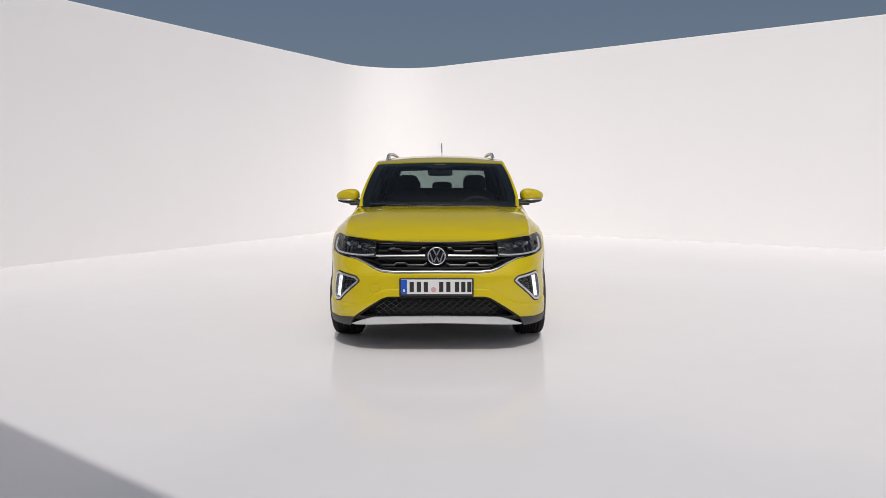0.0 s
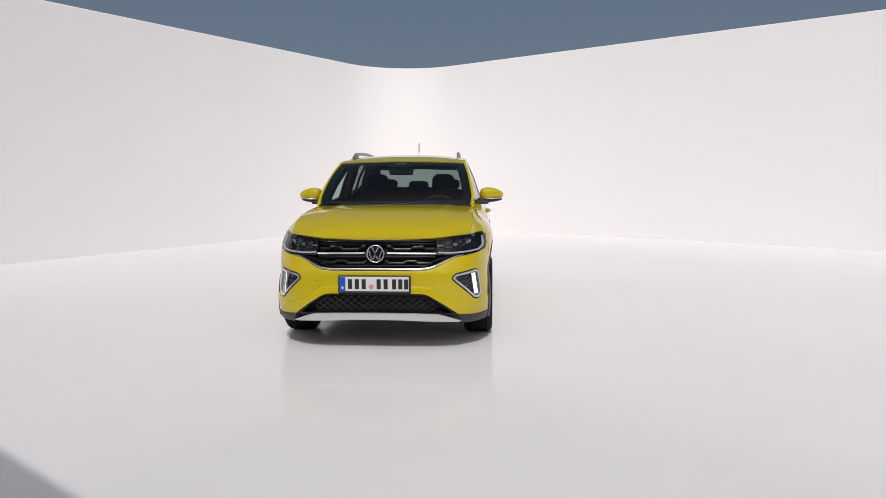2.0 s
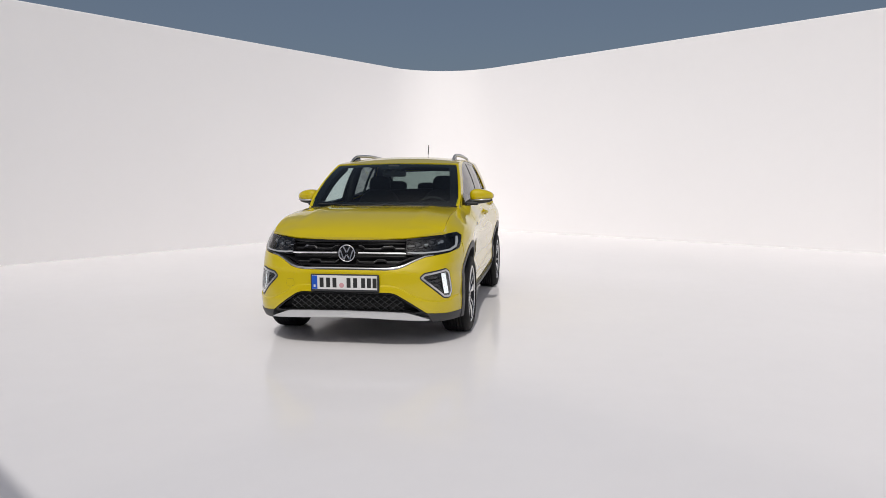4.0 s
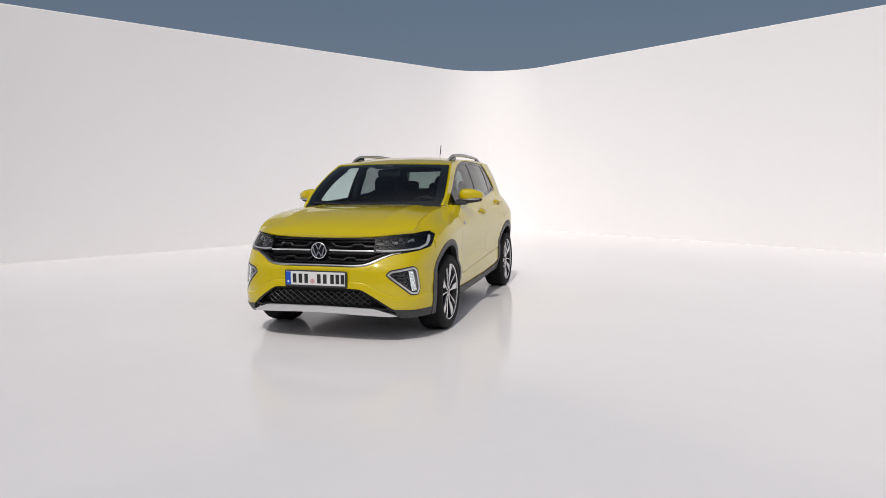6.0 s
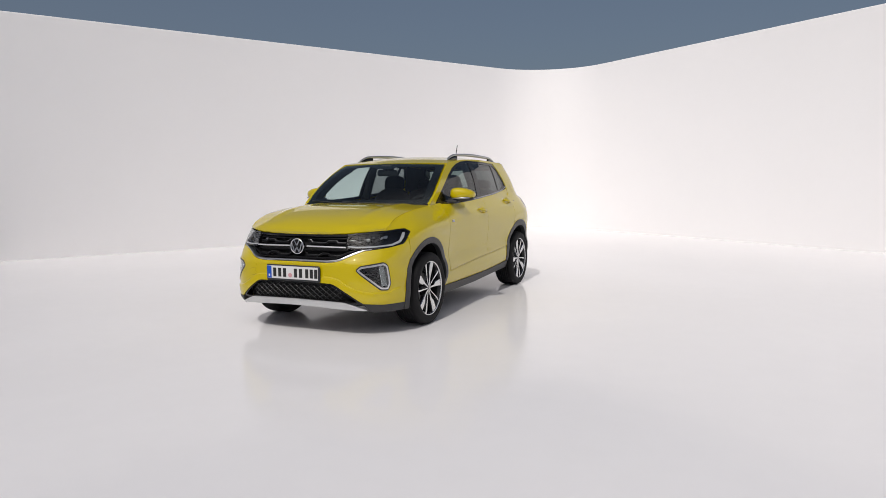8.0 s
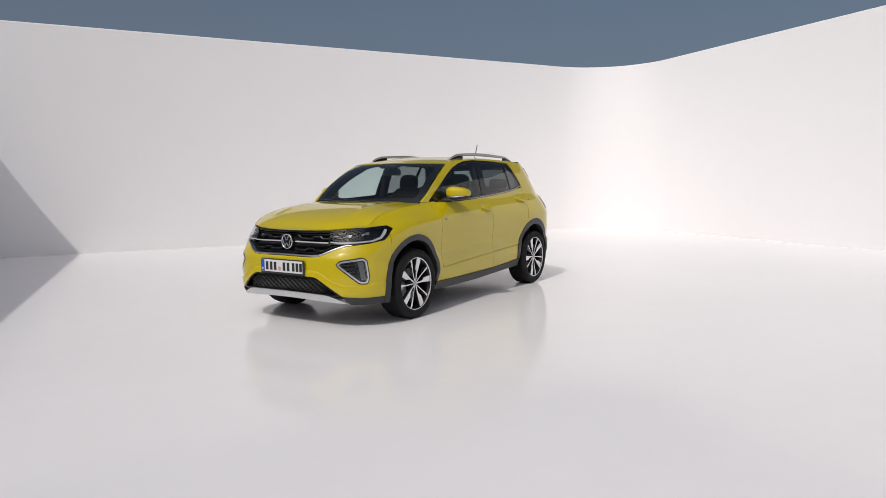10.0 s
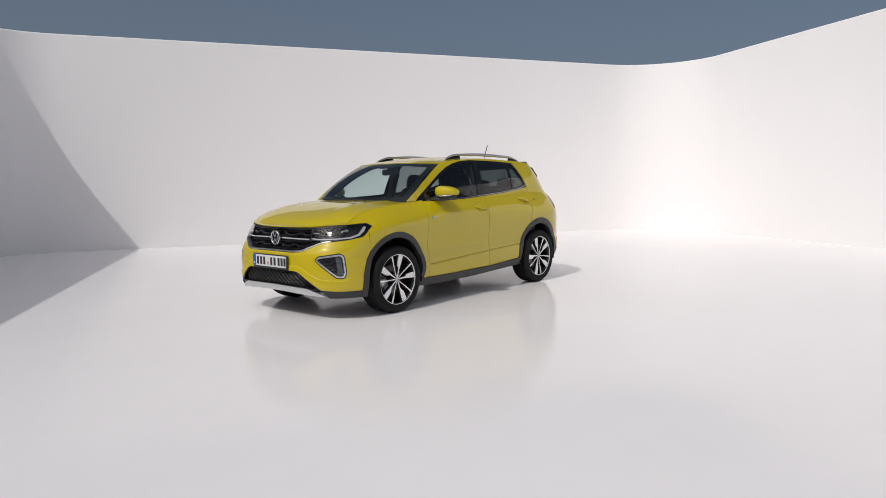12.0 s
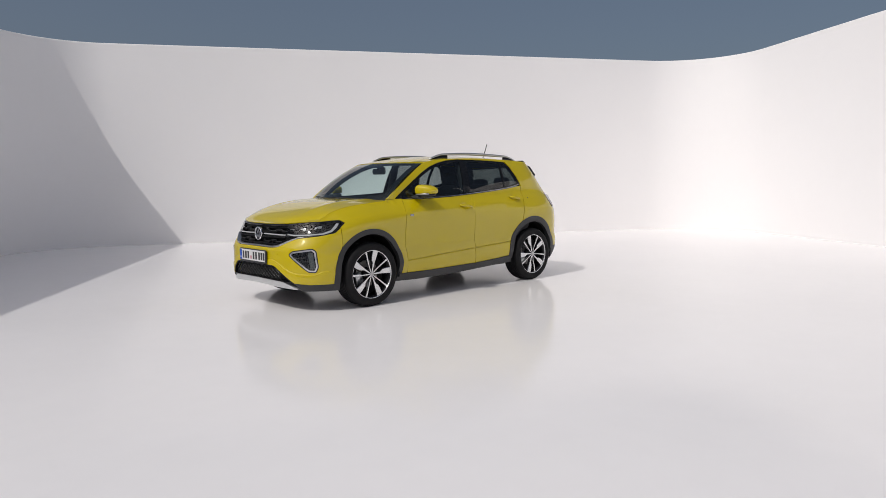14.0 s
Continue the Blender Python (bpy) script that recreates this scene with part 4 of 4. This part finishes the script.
        sheet("light_strip", guide, on_nose, LIGHT_GUIDE, lamp, "silver-white light strip", out=-0.006, depth=0.003, step=0.03, mirror=m)
        for x, z in ((0.558, 0.808), (0.655, 0.820)):
            ring = []
            for k in range(24):
                a = 2 * math.pi * k / 24
                xx, zz = x + 0.038 * math.cos(a) * (1 + 0.15 * math.sin(a)), z + 0.023 * math.sin(a)
                ring.append(nose_point(nose_psi(xx, zz) * sg, zz, -0.030))
            bowl = tube("projector", ring, 0.0020, BELT, lamp, "chrome-ringed projector", sides=6, closed=True)
            part("projector_lens", blob((0.024, 0.02, 0.018), nose_point(nose_psi(x, z) * sg, z, -0.045), 2.2, 10), LENS_DARK, bowl)
        for x, z in ((0.612, 0.822), (0.706, 0.832), (0.735, 0.838)):
            quad = nose_outline([(x - 0.012, z + 0.008), (x + 0.010, z + 0.010), (x + 0.012, z - 0.008), (x - 0.010, z - 0.009)], 0.003, 0.03)
            sheet("reflector", quad, on_nose, SILVER, lamp, "silver reflector facet", out=-0.035, depth=0.01, step=0.03, mirror=m)
        for x0, x1, z in ((0.475, 0.53, 0.80), (0.60, 0.63, 0.806)):
            tube("accent", [nose_point(nose_psi(x0 + (x1 - x0) * j / 3, z) * sg, z, -0.035) for j in range(4)], 0.004, SILVER, lamp, sides=5)


def build_glass(doors):
    sheet("windscreen", rounded([(-0.985, 0.0), (-0.5, 0.0), (0, 0.0), (0.5, 0.0), (0.985, 0.0), (0.985, 0.985), (0.5, 0.992), (0, 0.995), (-0.5, 0.992), (-0.985, 0.985)], 0.02, 0.08), screen_point, GLASS, car,
          "green-tinted laminated windscreen", depth=0.004, step=0.09)
    band = rounded([(-0.985, 0.0), (0, 0.0), (0.985, 0.0), (0.985, 0.985), (0, 0.995), (-0.985, 0.985)], 0.02, 0.08)
    hole = rounded([(-0.88, 0.10), (0, 0.085), (0.88, 0.10), (0.87, 0.90), (0.25, 0.905), (0.14, 0.83), (-0.14, 0.83), (-0.25, 0.905), (-0.87, 0.90)], 0.05, 0.08)
    sheet("screen_border", band, screen_point, BLACK_GLOSS, car, "black printed windscreen border", holes=(hole,), out=-0.006, depth=0.0, step=0.05)
    # cowl and wipers
    bm = bmesh.new()
    rows = []
    for i in range(21):
        u = -1 + i / 10
        p = screen_point(u * 0.99, 0.02)
        q = Vector((u * 0.70, -1.045 + 0.095 * u * u - 0.02, hood_z(u * 0.70, -1.05) - 0.035))
        rows.append([bm.verts.new(v) for v in (p + Vector((0, 0.04, -0.05)), p + Vector((0, -0.012, -0.012)), q)])
    for a, b in zip(rows, rows[1:]):
        for k in range(2):
            bm.faces.new((a[k], a[k + 1], b[k + 1], b[k]))
    part("cowl", bm, BLACK_TRIM, car)
    for u0, u1, s1 in ((0.62, -0.12, 0.075), (0.05, -0.72, 0.09)):
        arm = [screen_point(u0 + (u1 - u0) * t, 0.0 + s1 * 0.4 * t ** 1.5) + Vector((0, -0.015, 0.008)) for t in [i / 8 for i in range(9)]]
        wiper = tube("wiper", arm, [0.009 - 0.005 * i / 8 for i in range(9)], BLACK_TRIM, car, "black wiper resting at the foot of the windscreen", sides=6)
        tube("wiper_blade", [screen_point(u1 + 0.30 * (t - 0.5), 0.005 + s1 * 0.35 - 0.01 * t) + Vector((0, -0.008, 0.008)) for t in (0, 0.25, 0.5, 0.75, 1)], 0.005, BLACK_TRIM, wiper, sides=5)
    # side windows
    panes = (("front_window", [(-0.745, 1.10), (-0.66, 1.092), (-0.38, 1.093), (-0.03, 1.107), (0.17, 1.119), (0.205, 1.32), (0.235, 1.480), (0.03, 1.465), (-0.11, 1.438), (-0.25, 1.393), (-0.395, 1.323), (-0.54, 1.237)], GLASS),
             ("rear_side_window", [(0.285, 1.126), (0.65, 1.152), (0.895, 1.178), (0.905, 1.32), (0.925, 1.463), (0.80, 1.469), (0.495, 1.478), (0.335, 1.480), (0.31, 1.32)], PRIVACY),
             ("quarter_window", [(0.925, 1.182), (1.00, 1.188), (1.185, 1.226), (1.145, 1.30), (1.083, 1.407), (1.02, 1.455), (0.955, 1.461), (0.935, 1.32)], PRIVACY))
    for m in (False, True):
        outlines = [rounded(o, 0.012, 0.06) for _, o, _ in panes]
        sheet("window_frame", inset(DLO, -0.013), on_side, BLACK_GLOSS, car, "gloss black window frame", holes=tuple(outlines), out=-0.006, depth=0.02, step=0.06, mirror=m)
        for (name, _, mat), o in zip(panes, outlines):
            sheet(name, o, on_side, mat, car, "dark tinted side glass" if mat is PRIVACY else "green-tinted side glass", out=-0.010, depth=0.004, step=0.08, mirror=m)
        sg = -1 if m else 1
        line = [(-0.70 + 1.90 * i / 28, lerp_table(DLO_LOW, -0.70 + 1.90 * i / 28) - 0.004) for i in range(29)]
        belt = [(y, z + 0.004) for y, z in line] + [(y, z - 0.004) for y, z in reversed(line)]
        sheet("belt_strip", rounded(belt, 0.001, 0.1), on_side, BELT, car, "thin dark chrome strip below the windows", out=0.004, depth=0.012, step=0.2, mirror=m)


def build_mirrors(doors):
    for sg in (1, -1):
        def bend(bm):
            for v in bm.verts:
                v.co.x *= sg
            bmesh.ops.recalc_face_normals(bm, faces=bm.faces)
            return bm
        shell = blob((0.112, 0.085, 0.064), (0, 0, 0), 3.0)
        for v in shell.verts:
            t = (v.co.x + 0.112) / 0.224
            v.co.y = v.co.y * (1 - 0.35 * t) + 0.05 * t * t + (0.02 if v.co.y > 0 else 0)
            v.co.z = (v.co.z + 0.05) * (1.0 - 0.42 * t ** 2.0) - 0.05 + 0.012 * t
            v.co.z = max(v.co.z, -0.050 + 0.014 * t)
        bmesh.ops.translate(shell, verts=shell.verts, vec=(0.877, -0.54, 1.160))
        mirror = part("door_mirror", bend(shell), PAINT, car, "yellow door mirror with black foot and silver strip")
        foot = blob((0.125, 0.075, 0.03), (0, 0, 0), 2.6)
        for v in foot.verts:
            t = (v.co.x + 0.125) / 0.25
            v.co.y = v.co.y * (1 - 0.35 * t) + 0.05 * t * t
            v.co.z = v.co.z * (1 - 0.3 * t) + 0.016 * t
        bmesh.ops.translate(foot, verts=foot.verts, vec=(0.853, -0.535, 1.096))
        part("mirror_base", bend(foot), BLACK_TRIM, mirror, "black mirror underside")
        part("mirror_arm", bend(block((0.13, 0.08, 0.034), (0.785, -0.575, 1.083), 0.014, 3)), BLACK_TRIM, mirror, "black mirror foot")
        rows = []
        for i in range(9):
            a = radians(-100 + 150 * i / 8)
            rows.append((0.877 + 0.111 * math.sin(a) if a > -1.5 else 0.775, -0.535 - 0.076 * math.cos(a) + 0.045 * max(0, math.sin(a)) ** 2, 1.112 + 0.006 * (1 + math.sin(a))))
        tube("indicator_strip", [Vector((sg * x, y, z)) for x, y, z in rows], 0.0075, SILVER, mirror, "silver indicator strip", sides=6)
        pane = prism(rounded([(0.785, 1.125), (0.965, 1.13), (0.96, 1.185), (0.80, 1.20)], 0.02), 0.004, lambda a, b, c: Vector((sg * a, -0.452 + c, b)))
        part("mirror_glass", pane, CHROME, mirror, smooth=False)
    # door handles and badges
    for i, sg in ((0, 1), (1, -1)):
        for d, (y0, y1, zc) in ((0, (0.025, 0.205, 0.972)), (1, (0.915, 1.085, 1.043))):
            door = doors[i][d]
            pts = []
            for k in range(9):
                y = y0 + (y1 - y0) * k / 8
                z = zc - 0.03 * (k / 8 - 0.5)
                pts.append(Vector((sg * (side_x(y, z) + 0.010 + 0.022 * math.sin(math.pi * k / 8)), y, z)))
            tube("door_handle", pts, [0.010 + 0.007 * math.sin(math.pi * (k + 0.6) / 9) for k in range(9)], PAINT, door, "yellow body-coloured handle", sides=10, flat=1.0)
        dot = [Vector((1.262 + 0.008 * math.cos(a), 1.035 + 0.008 * math.sin(a))) for a in [2 * math.pi * k / 14 for k in range(14)]]
        sheet("blanking_plug", dot, on_side, BLACK_TRIM, car, "small round black plug in the rear quarter", out=0.002, depth=0.003, step=0.02, mirror=sg < 0)
        tag = rounded([(-0.728, 0.914), (-0.68, 0.912), (-0.684, 0.888), (-0.732, 0.890)], 0.004, 0.05)
        sheet("side_badge", tag, on_side, BELT, car, "small silver badge beside the front door", out=0.004, depth=0.006, step=0.05, mirror=sg < 0)


def build_top():
    for sg in (1, -1):
        def rail(y):
            t = (y + 0.14) / 1.46
            x = 0.535 - 0.03 * t
            return Vector((sg * x, y, roof_z(x, y) + 0.042 * clamp(math.sin(math.pi * clamp(t)) * 3.0) ** 0.6 * (1 - 0.1 * t)))
        pts = [rail(-0.16 + 1.50 * i / 32) for i in range(33)]
        bar = tube("roof_rail", pts, [0.010 + 0.007 * math.sin(math.pi * i / 32) for i in range(33)], RAIL, car, "satin silver roof rail", sides=10)
        for y0, y1 in ((-0.14, 0.12), (1.12, 1.30)):
            bm = bmesh.new()
            rows = []
            for i in range(9):
                y = y0 + (y1 - y0) * i / 8
                top, base = rail(y), Vector((rail(y).x, y, roof_z(abs(rail(y).x), y) - 0.004))
                rows.append([bm.verts.new(p) for p in (base + Vector((0.012, 0, 0)), top + Vector((0.009, 0, 0)), top - Vector((0.009, 0, 0)), base - Vector((0.012, 0, 0)))])
            for a, b in zip(rows, rows[1:]):
                for k in range(3):
                    bm.faces.new((a[k], a[k + 1], b[k + 1], b[k]))
            bmesh.ops.recalc_face_normals(bm, faces=bm.faces)
            part("rail_foot", bm, BLACK_GLOSS, bar, "black rail foot")
    base = part("antenna", blob((0.022, 0.045, 0.016), (0, 1.285, roof_z(0, 1.285) + 0.006), 2.2, 8), BLACK_TRIM, car, "short black rod aerial on the roof")
    z0 = roof_z(0, 1.285) + 0.01
    tube("rod", [(0, 1.285, z0), (-0.002, 1.33, z0 + 0.09), (-0.005, 1.375, 1.741)], [0.0075, 0.006, 0.005], BLACK_TRIM, base, sides=8)


def build_cabin():
    # headliner, pillars' lining, door cards, floor, dashboard
    half = [(0, -0.40), (0.45, -0.36), (0.58, -0.28), (0.57, 0.5), (0.55, 1.3), (0.50, 1.65), (0, 1.68)]
    sheet("headliner", rounded(half + [(-p[0], *p[1:]) for p in reversed(half[1:-1])], 0.01, 0.1), on_roof, HEADLINER, car, "near-black headliner", out=-0.045, depth=0.0, step=0.15)
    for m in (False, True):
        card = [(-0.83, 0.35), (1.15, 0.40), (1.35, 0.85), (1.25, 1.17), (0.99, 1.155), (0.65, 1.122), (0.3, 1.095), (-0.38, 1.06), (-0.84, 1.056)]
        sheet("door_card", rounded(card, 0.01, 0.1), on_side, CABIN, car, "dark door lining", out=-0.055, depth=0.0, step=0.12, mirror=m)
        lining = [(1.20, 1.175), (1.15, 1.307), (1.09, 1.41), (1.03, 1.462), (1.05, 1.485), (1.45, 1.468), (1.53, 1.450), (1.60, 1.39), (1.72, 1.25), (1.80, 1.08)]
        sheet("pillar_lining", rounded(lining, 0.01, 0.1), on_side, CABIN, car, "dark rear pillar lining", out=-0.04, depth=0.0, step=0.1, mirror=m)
        sg = -1 if m else 1
        tube("front_pillar_lining", [screen_point(sg * 0.93, i / 8) + Vector((0, 0.055, -0.035)) for i in range(9)], 0.042, CABIN, car, "dark front pillar lining", sides=10)
        tube("centre_pillar_lining", [Vector((sg * (side_x(0.25, z) - 0.068), 0.25, z)) for z in (1.02, 1.14, 1.26, 1.38, 1.47)], 0.048, CABIN, car, "dark centre pillar lining", sides=10)
    part("rear_header", block((1.06, 0.06, 0.07), (0, 1.49, 1.474), 0.012, 1), CABIN, car, smooth=False)
    part("rear_header", block((1.115, 0.05, 0.05), (0, 1.445, 1.457), 0.01, 1), CABIN, car, smooth=False)
    bm = bmesh.new()
    rows = []
    for x in [-0.68 + 1.36 * i / 16 for i in range(17)]:
        u = x / 0.70
        y0 = -1.0 + 0.13 * u * u
        hump = 0.03 * math.exp(-((x - 0.36) / 0.16) ** 2)
        rows.append([bm.verts.new(p) for p in ((x, y0, 1.035), (x, y0 + 0.2, 1.05), (x, -0.58, 1.06 + hump), (x, -0.46, 1.035 + hump), (x, -0.40, 0.97), (x, -0.44, 0.80), (x, -0.60, 0.55))])
    for a, b in zip(rows, rows[1:]):
        for k in range(6):
            bm.faces.new((a[k], a[k + 1], b[k + 1], b[k]))
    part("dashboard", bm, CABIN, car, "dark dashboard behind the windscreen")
    # steering wheel
    c, tilt = Vector((0.36, -0.30, 0.965)), radians(24)
    rim = [c + Vector((0.185 * math.cos(a), -0.185 * math.sin(a) * math.sin(tilt), 0.185 * math.sin(a) * math.cos(tilt))) for a in [2 * math.pi * i / 32 for i in range(32)]]
    wheel = tube("steering_wheel", rim, 0.015, CABIN, car, "black steering wheel", sides=8, closed=True)
    for a in (0, math.pi, -math.pi / 2):
        tube("spoke", [c, c + Vector((0.18 * math.cos(a), -0.18 * math.sin(a) * math.sin(tilt), 0.18 * math.sin(a) * math.cos(tilt)))], 0.016, CABIN, wheel, sides=6)
    part("hub", blob((0.07, 0.035, 0.06), c, 2.6, 8), CABIN, wheel)
    # rear-view mirror
    mirror = part("rear_view_mirror", block((0.235, 0.035, 0.068), (0.005, -0.475, 1.375), 0.022, 3), BLACK_TRIM, car, "black rear-view mirror behind the windscreen")
    tube("stem", [(0.0, -0.47, 1.435), (0.0, -0.49, 1.39)], 0.016, BLACK_TRIM, mirror, sides=8)
    part("sensor_cover", block((0.12, 0.09, 0.03), (0, -0.455, 1.425), 0.012, 2, Matrix.Rotation(radians(-34), 4, "X")), BLACK_TRIM, mirror)
    # seats
    for x in (-0.36, 0.36):
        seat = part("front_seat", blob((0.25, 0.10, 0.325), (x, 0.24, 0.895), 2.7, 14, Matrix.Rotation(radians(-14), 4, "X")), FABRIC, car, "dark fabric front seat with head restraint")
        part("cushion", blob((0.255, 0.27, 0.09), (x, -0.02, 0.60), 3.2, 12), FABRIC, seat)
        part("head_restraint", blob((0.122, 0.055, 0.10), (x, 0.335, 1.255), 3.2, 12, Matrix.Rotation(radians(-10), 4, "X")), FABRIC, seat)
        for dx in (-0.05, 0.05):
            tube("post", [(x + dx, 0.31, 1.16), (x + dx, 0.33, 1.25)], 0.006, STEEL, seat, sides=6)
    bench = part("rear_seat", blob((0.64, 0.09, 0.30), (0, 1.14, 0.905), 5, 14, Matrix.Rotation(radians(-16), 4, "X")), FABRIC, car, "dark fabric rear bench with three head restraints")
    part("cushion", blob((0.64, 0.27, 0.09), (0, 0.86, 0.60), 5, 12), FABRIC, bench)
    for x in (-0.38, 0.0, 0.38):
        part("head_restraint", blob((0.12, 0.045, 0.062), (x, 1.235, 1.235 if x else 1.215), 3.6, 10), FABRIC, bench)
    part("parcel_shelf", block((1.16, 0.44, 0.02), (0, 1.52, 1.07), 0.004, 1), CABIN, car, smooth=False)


def build_wheels():
    """One wheel about the x axis, outer face towards +x, its meshes shared by all four."""
    def mesh_of(bm, name, mat, smooth=True):
        me = bpy.data.meshes.new(name)
        bm.normal_update()
        bm.to_mesh(me)
        bm.free()
        for p in me.polygons:
            p.use_smooth = smooth
        me.materials.append(mat)
        return me
    R = TYRE_R
    tyre_rows = [(0.018, 0.242), (0.028, 0.246), (0.033, 0.256), (0.035, 0.275), (0.032, 0.297), (0.022, 0.314), (0.010, 0.3225), (-0.01, 0.3255)]
    for x in (-0.03, -0.055, -0.08, -0.105, -0.13, -0.155):
        tyre_rows += [(x + 0.006, R), (x + 0.003, R - 0.007), (x - 0.003, R - 0.007), (x - 0.006, R)]
    tyre_rows += [(-0.172, 0.3245), (-0.19, 0.315), (-0.205, 0.29), (-0.208, 0.26), (-0.19, 0.234)]
    tyre = mesh_of(lathe(tyre_rows, 96), "tyre", RUBBER)
    barrel = mesh_of(lathe([(0.012, 0.234), (0.018, 0.236), (0.024, 0.243), (0.014, 0.246), (-0.01, 0.243), (-0.18, 0.23), (-0.19, 0.24), (-0.185, 0.22), (-0.02, 0.222), (0.006, 0.229), (0.012, 0.234)], 80), "rim", ALLOY_BLACK)
    lip = mesh_of(lathe([(0.0135, 0.2345), (0.0195, 0.2365), (0.0250, 0.2425), (0.0225, 0.2455)], 80), "rim_lip", ALLOY)
    disc = mesh_of(lathe([(-0.075, 0.05), (-0.075, 0.136), (-0.098, 0.136), (-0.098, 0.05)], 56), "brake_disc", STEEL, False)
    back = mesh_of(lathe([(-0.10, 0.002), (-0.10, 0.222)], 48), "back_plate", DARK, False)
    hub = mesh_of(lathe([(0.002, 0.0), (0.002, 0.03), (-0.002, 0.034), (-0.02, 0.062), (-0.07, 0.07)], 48), "hub", ALLOY_BLACK)
    cap = mesh_of(lathe([(0.0125, 0.0), (0.0125, 0.020), (0.014, 0.0225), (0.011, 0.026), (0.0, 0.026)], 36), "hub_cap", DARK_CHROME)

    def blade(rows, lift, thick):
        """rows: radius, the two edges of the spoke, depth of the face."""
        bm = bmesh.new()
        rings = []
        for r, e0, e1, x in rows:
            c = 0.07 * (e1 - e0)
            rings.append([bm.verts.new(v) for v in ((x - lift, e0, r), (x, e0 + c, r), (x, e1 - c, r), (x - lift, e1, r), (x - thick, e1, r), (x - thick, e0, r))])
        for a, b in zip(rings, rings[1:]):
            for k in range(6):
                bm.faces.new((a[k], a[(k + 1) % 6], b[(k + 1) % 6], b[k]))
        bm.faces.new(rings[0])
        bm.faces.new(rings[-1])
        bmesh.ops.recalc_face_normals(bm, faces=bm.faces)
        return bm
    wide = [(0.020, -0.008, 0.006, 0.010), (0.06, -0.0075, 0.0065, 0.008), (0.092, -0.009, 0.008, 0.008), (0.114, -0.014, 0.010, 0.010), (0.140, -0.034, 0.013, 0.013), (0.18, -0.040, 0.017, 0.016), (0.215, -0.042, 0.0205, 0.018), (0.238, -0.041, 0.023, 0.017)]
    thin = [(0.020, -0.0055, 0.0055, 0.009), (0.07, -0.0056, 0.005, 0.007), (0.11, -0.0062, 0.005, 0.008), (0.15, -0.0068, 0.0075, 0.012), (0.195, -0.0065, 0.0115, 0.015), (0.238, -0.006, 0.0165, 0.015)]
    sp_wide = mesh_of(blade(wide, 0.004, 0.03), "spoke", ALLOY, False)
    sp_thin = mesh_of(blade(thin, 0.003, 0.03), "spoke", ALLOY, False)
    sp_web = mesh_of(blade([(r, e0 - 0.004, e1 + 0.004, x - 0.005) for r, e0, e1, x in wide], 0.006, 0.03), "spoke_web", ALLOY_BLACK, False)
    caliper = mesh_of(block((0.05, 0.09, 0.14), (-0.075, 0.115, 0.02), 0.015, 2), "brake_caliper", SILVER)
    bolt = mesh_of(lathe([(0.0, 0.0), (0.004, 0.006), (0.002, 0.009), (-0.01, 0.009)], 10), "wheel_bolt", STEEL, False)
    valve = mesh_of(block((0.02, 0.008, 0.008), (0.0, 0.0, 0.205), 0.002, 1), "valve", RUBBER)
    for sg in (1, -1):
        for yc, spin in zip(WHEELS, (-15, 15)):
            wheel = new("wheel", barrel)
            wheel.parent = car
            tagged(wheel, "two-tone alloy wheel with black pockets and low-profile tyre")
            turn = Matrix.Identity(4) if sg > 0 else Matrix.Rotation(math.pi, 4, "Z")
            wheel.matrix_local = Matrix.Translation((sg * (0.846 if yc < 0 else 0.838), yc, WHEEL_Z)) @ turn

            def put(name, me, m=None):
                ob = new(name, me)
                ob.parent = wheel
                if m is not None:
                    ob.matrix_local = m
                return ob
            put("tyre", tyre)
            put("rim_lip", lip)
            put("hub", hub)
            put("hub_cap", cap)
            put("brake_disc", disc)
            put("back_plate", back)
            put("brake_caliper", caliper, Matrix.Rotation(radians(195), 4, "X") if sg > 0 else None)
            put("valve", valve, Matrix.Rotation(radians(spin + 50), 4, "X"))
            for k in range(5):
                m = Matrix.Rotation(radians(72 * k + spin), 4, "X")
                put("spoke", sp_wide, m)
                put("spoke", sp_thin, m @ Matrix.Rotation(radians(33), 4, "X"))
                put("spoke_web", sp_web, m)
                put("wheel_bolt", bolt, m @ Matrix.Rotation(radians(36), 4, "X") @ Matrix.Translation((0.0, 0, 0.052)))


DOORS, FOG_OUTLINE = build_skin()
build_cladding()
build_front(FOG_OUTLINE)
build_glass(DOORS)
build_mirrors(DOORS)
build_top()
build_cabin()
build_wheels()
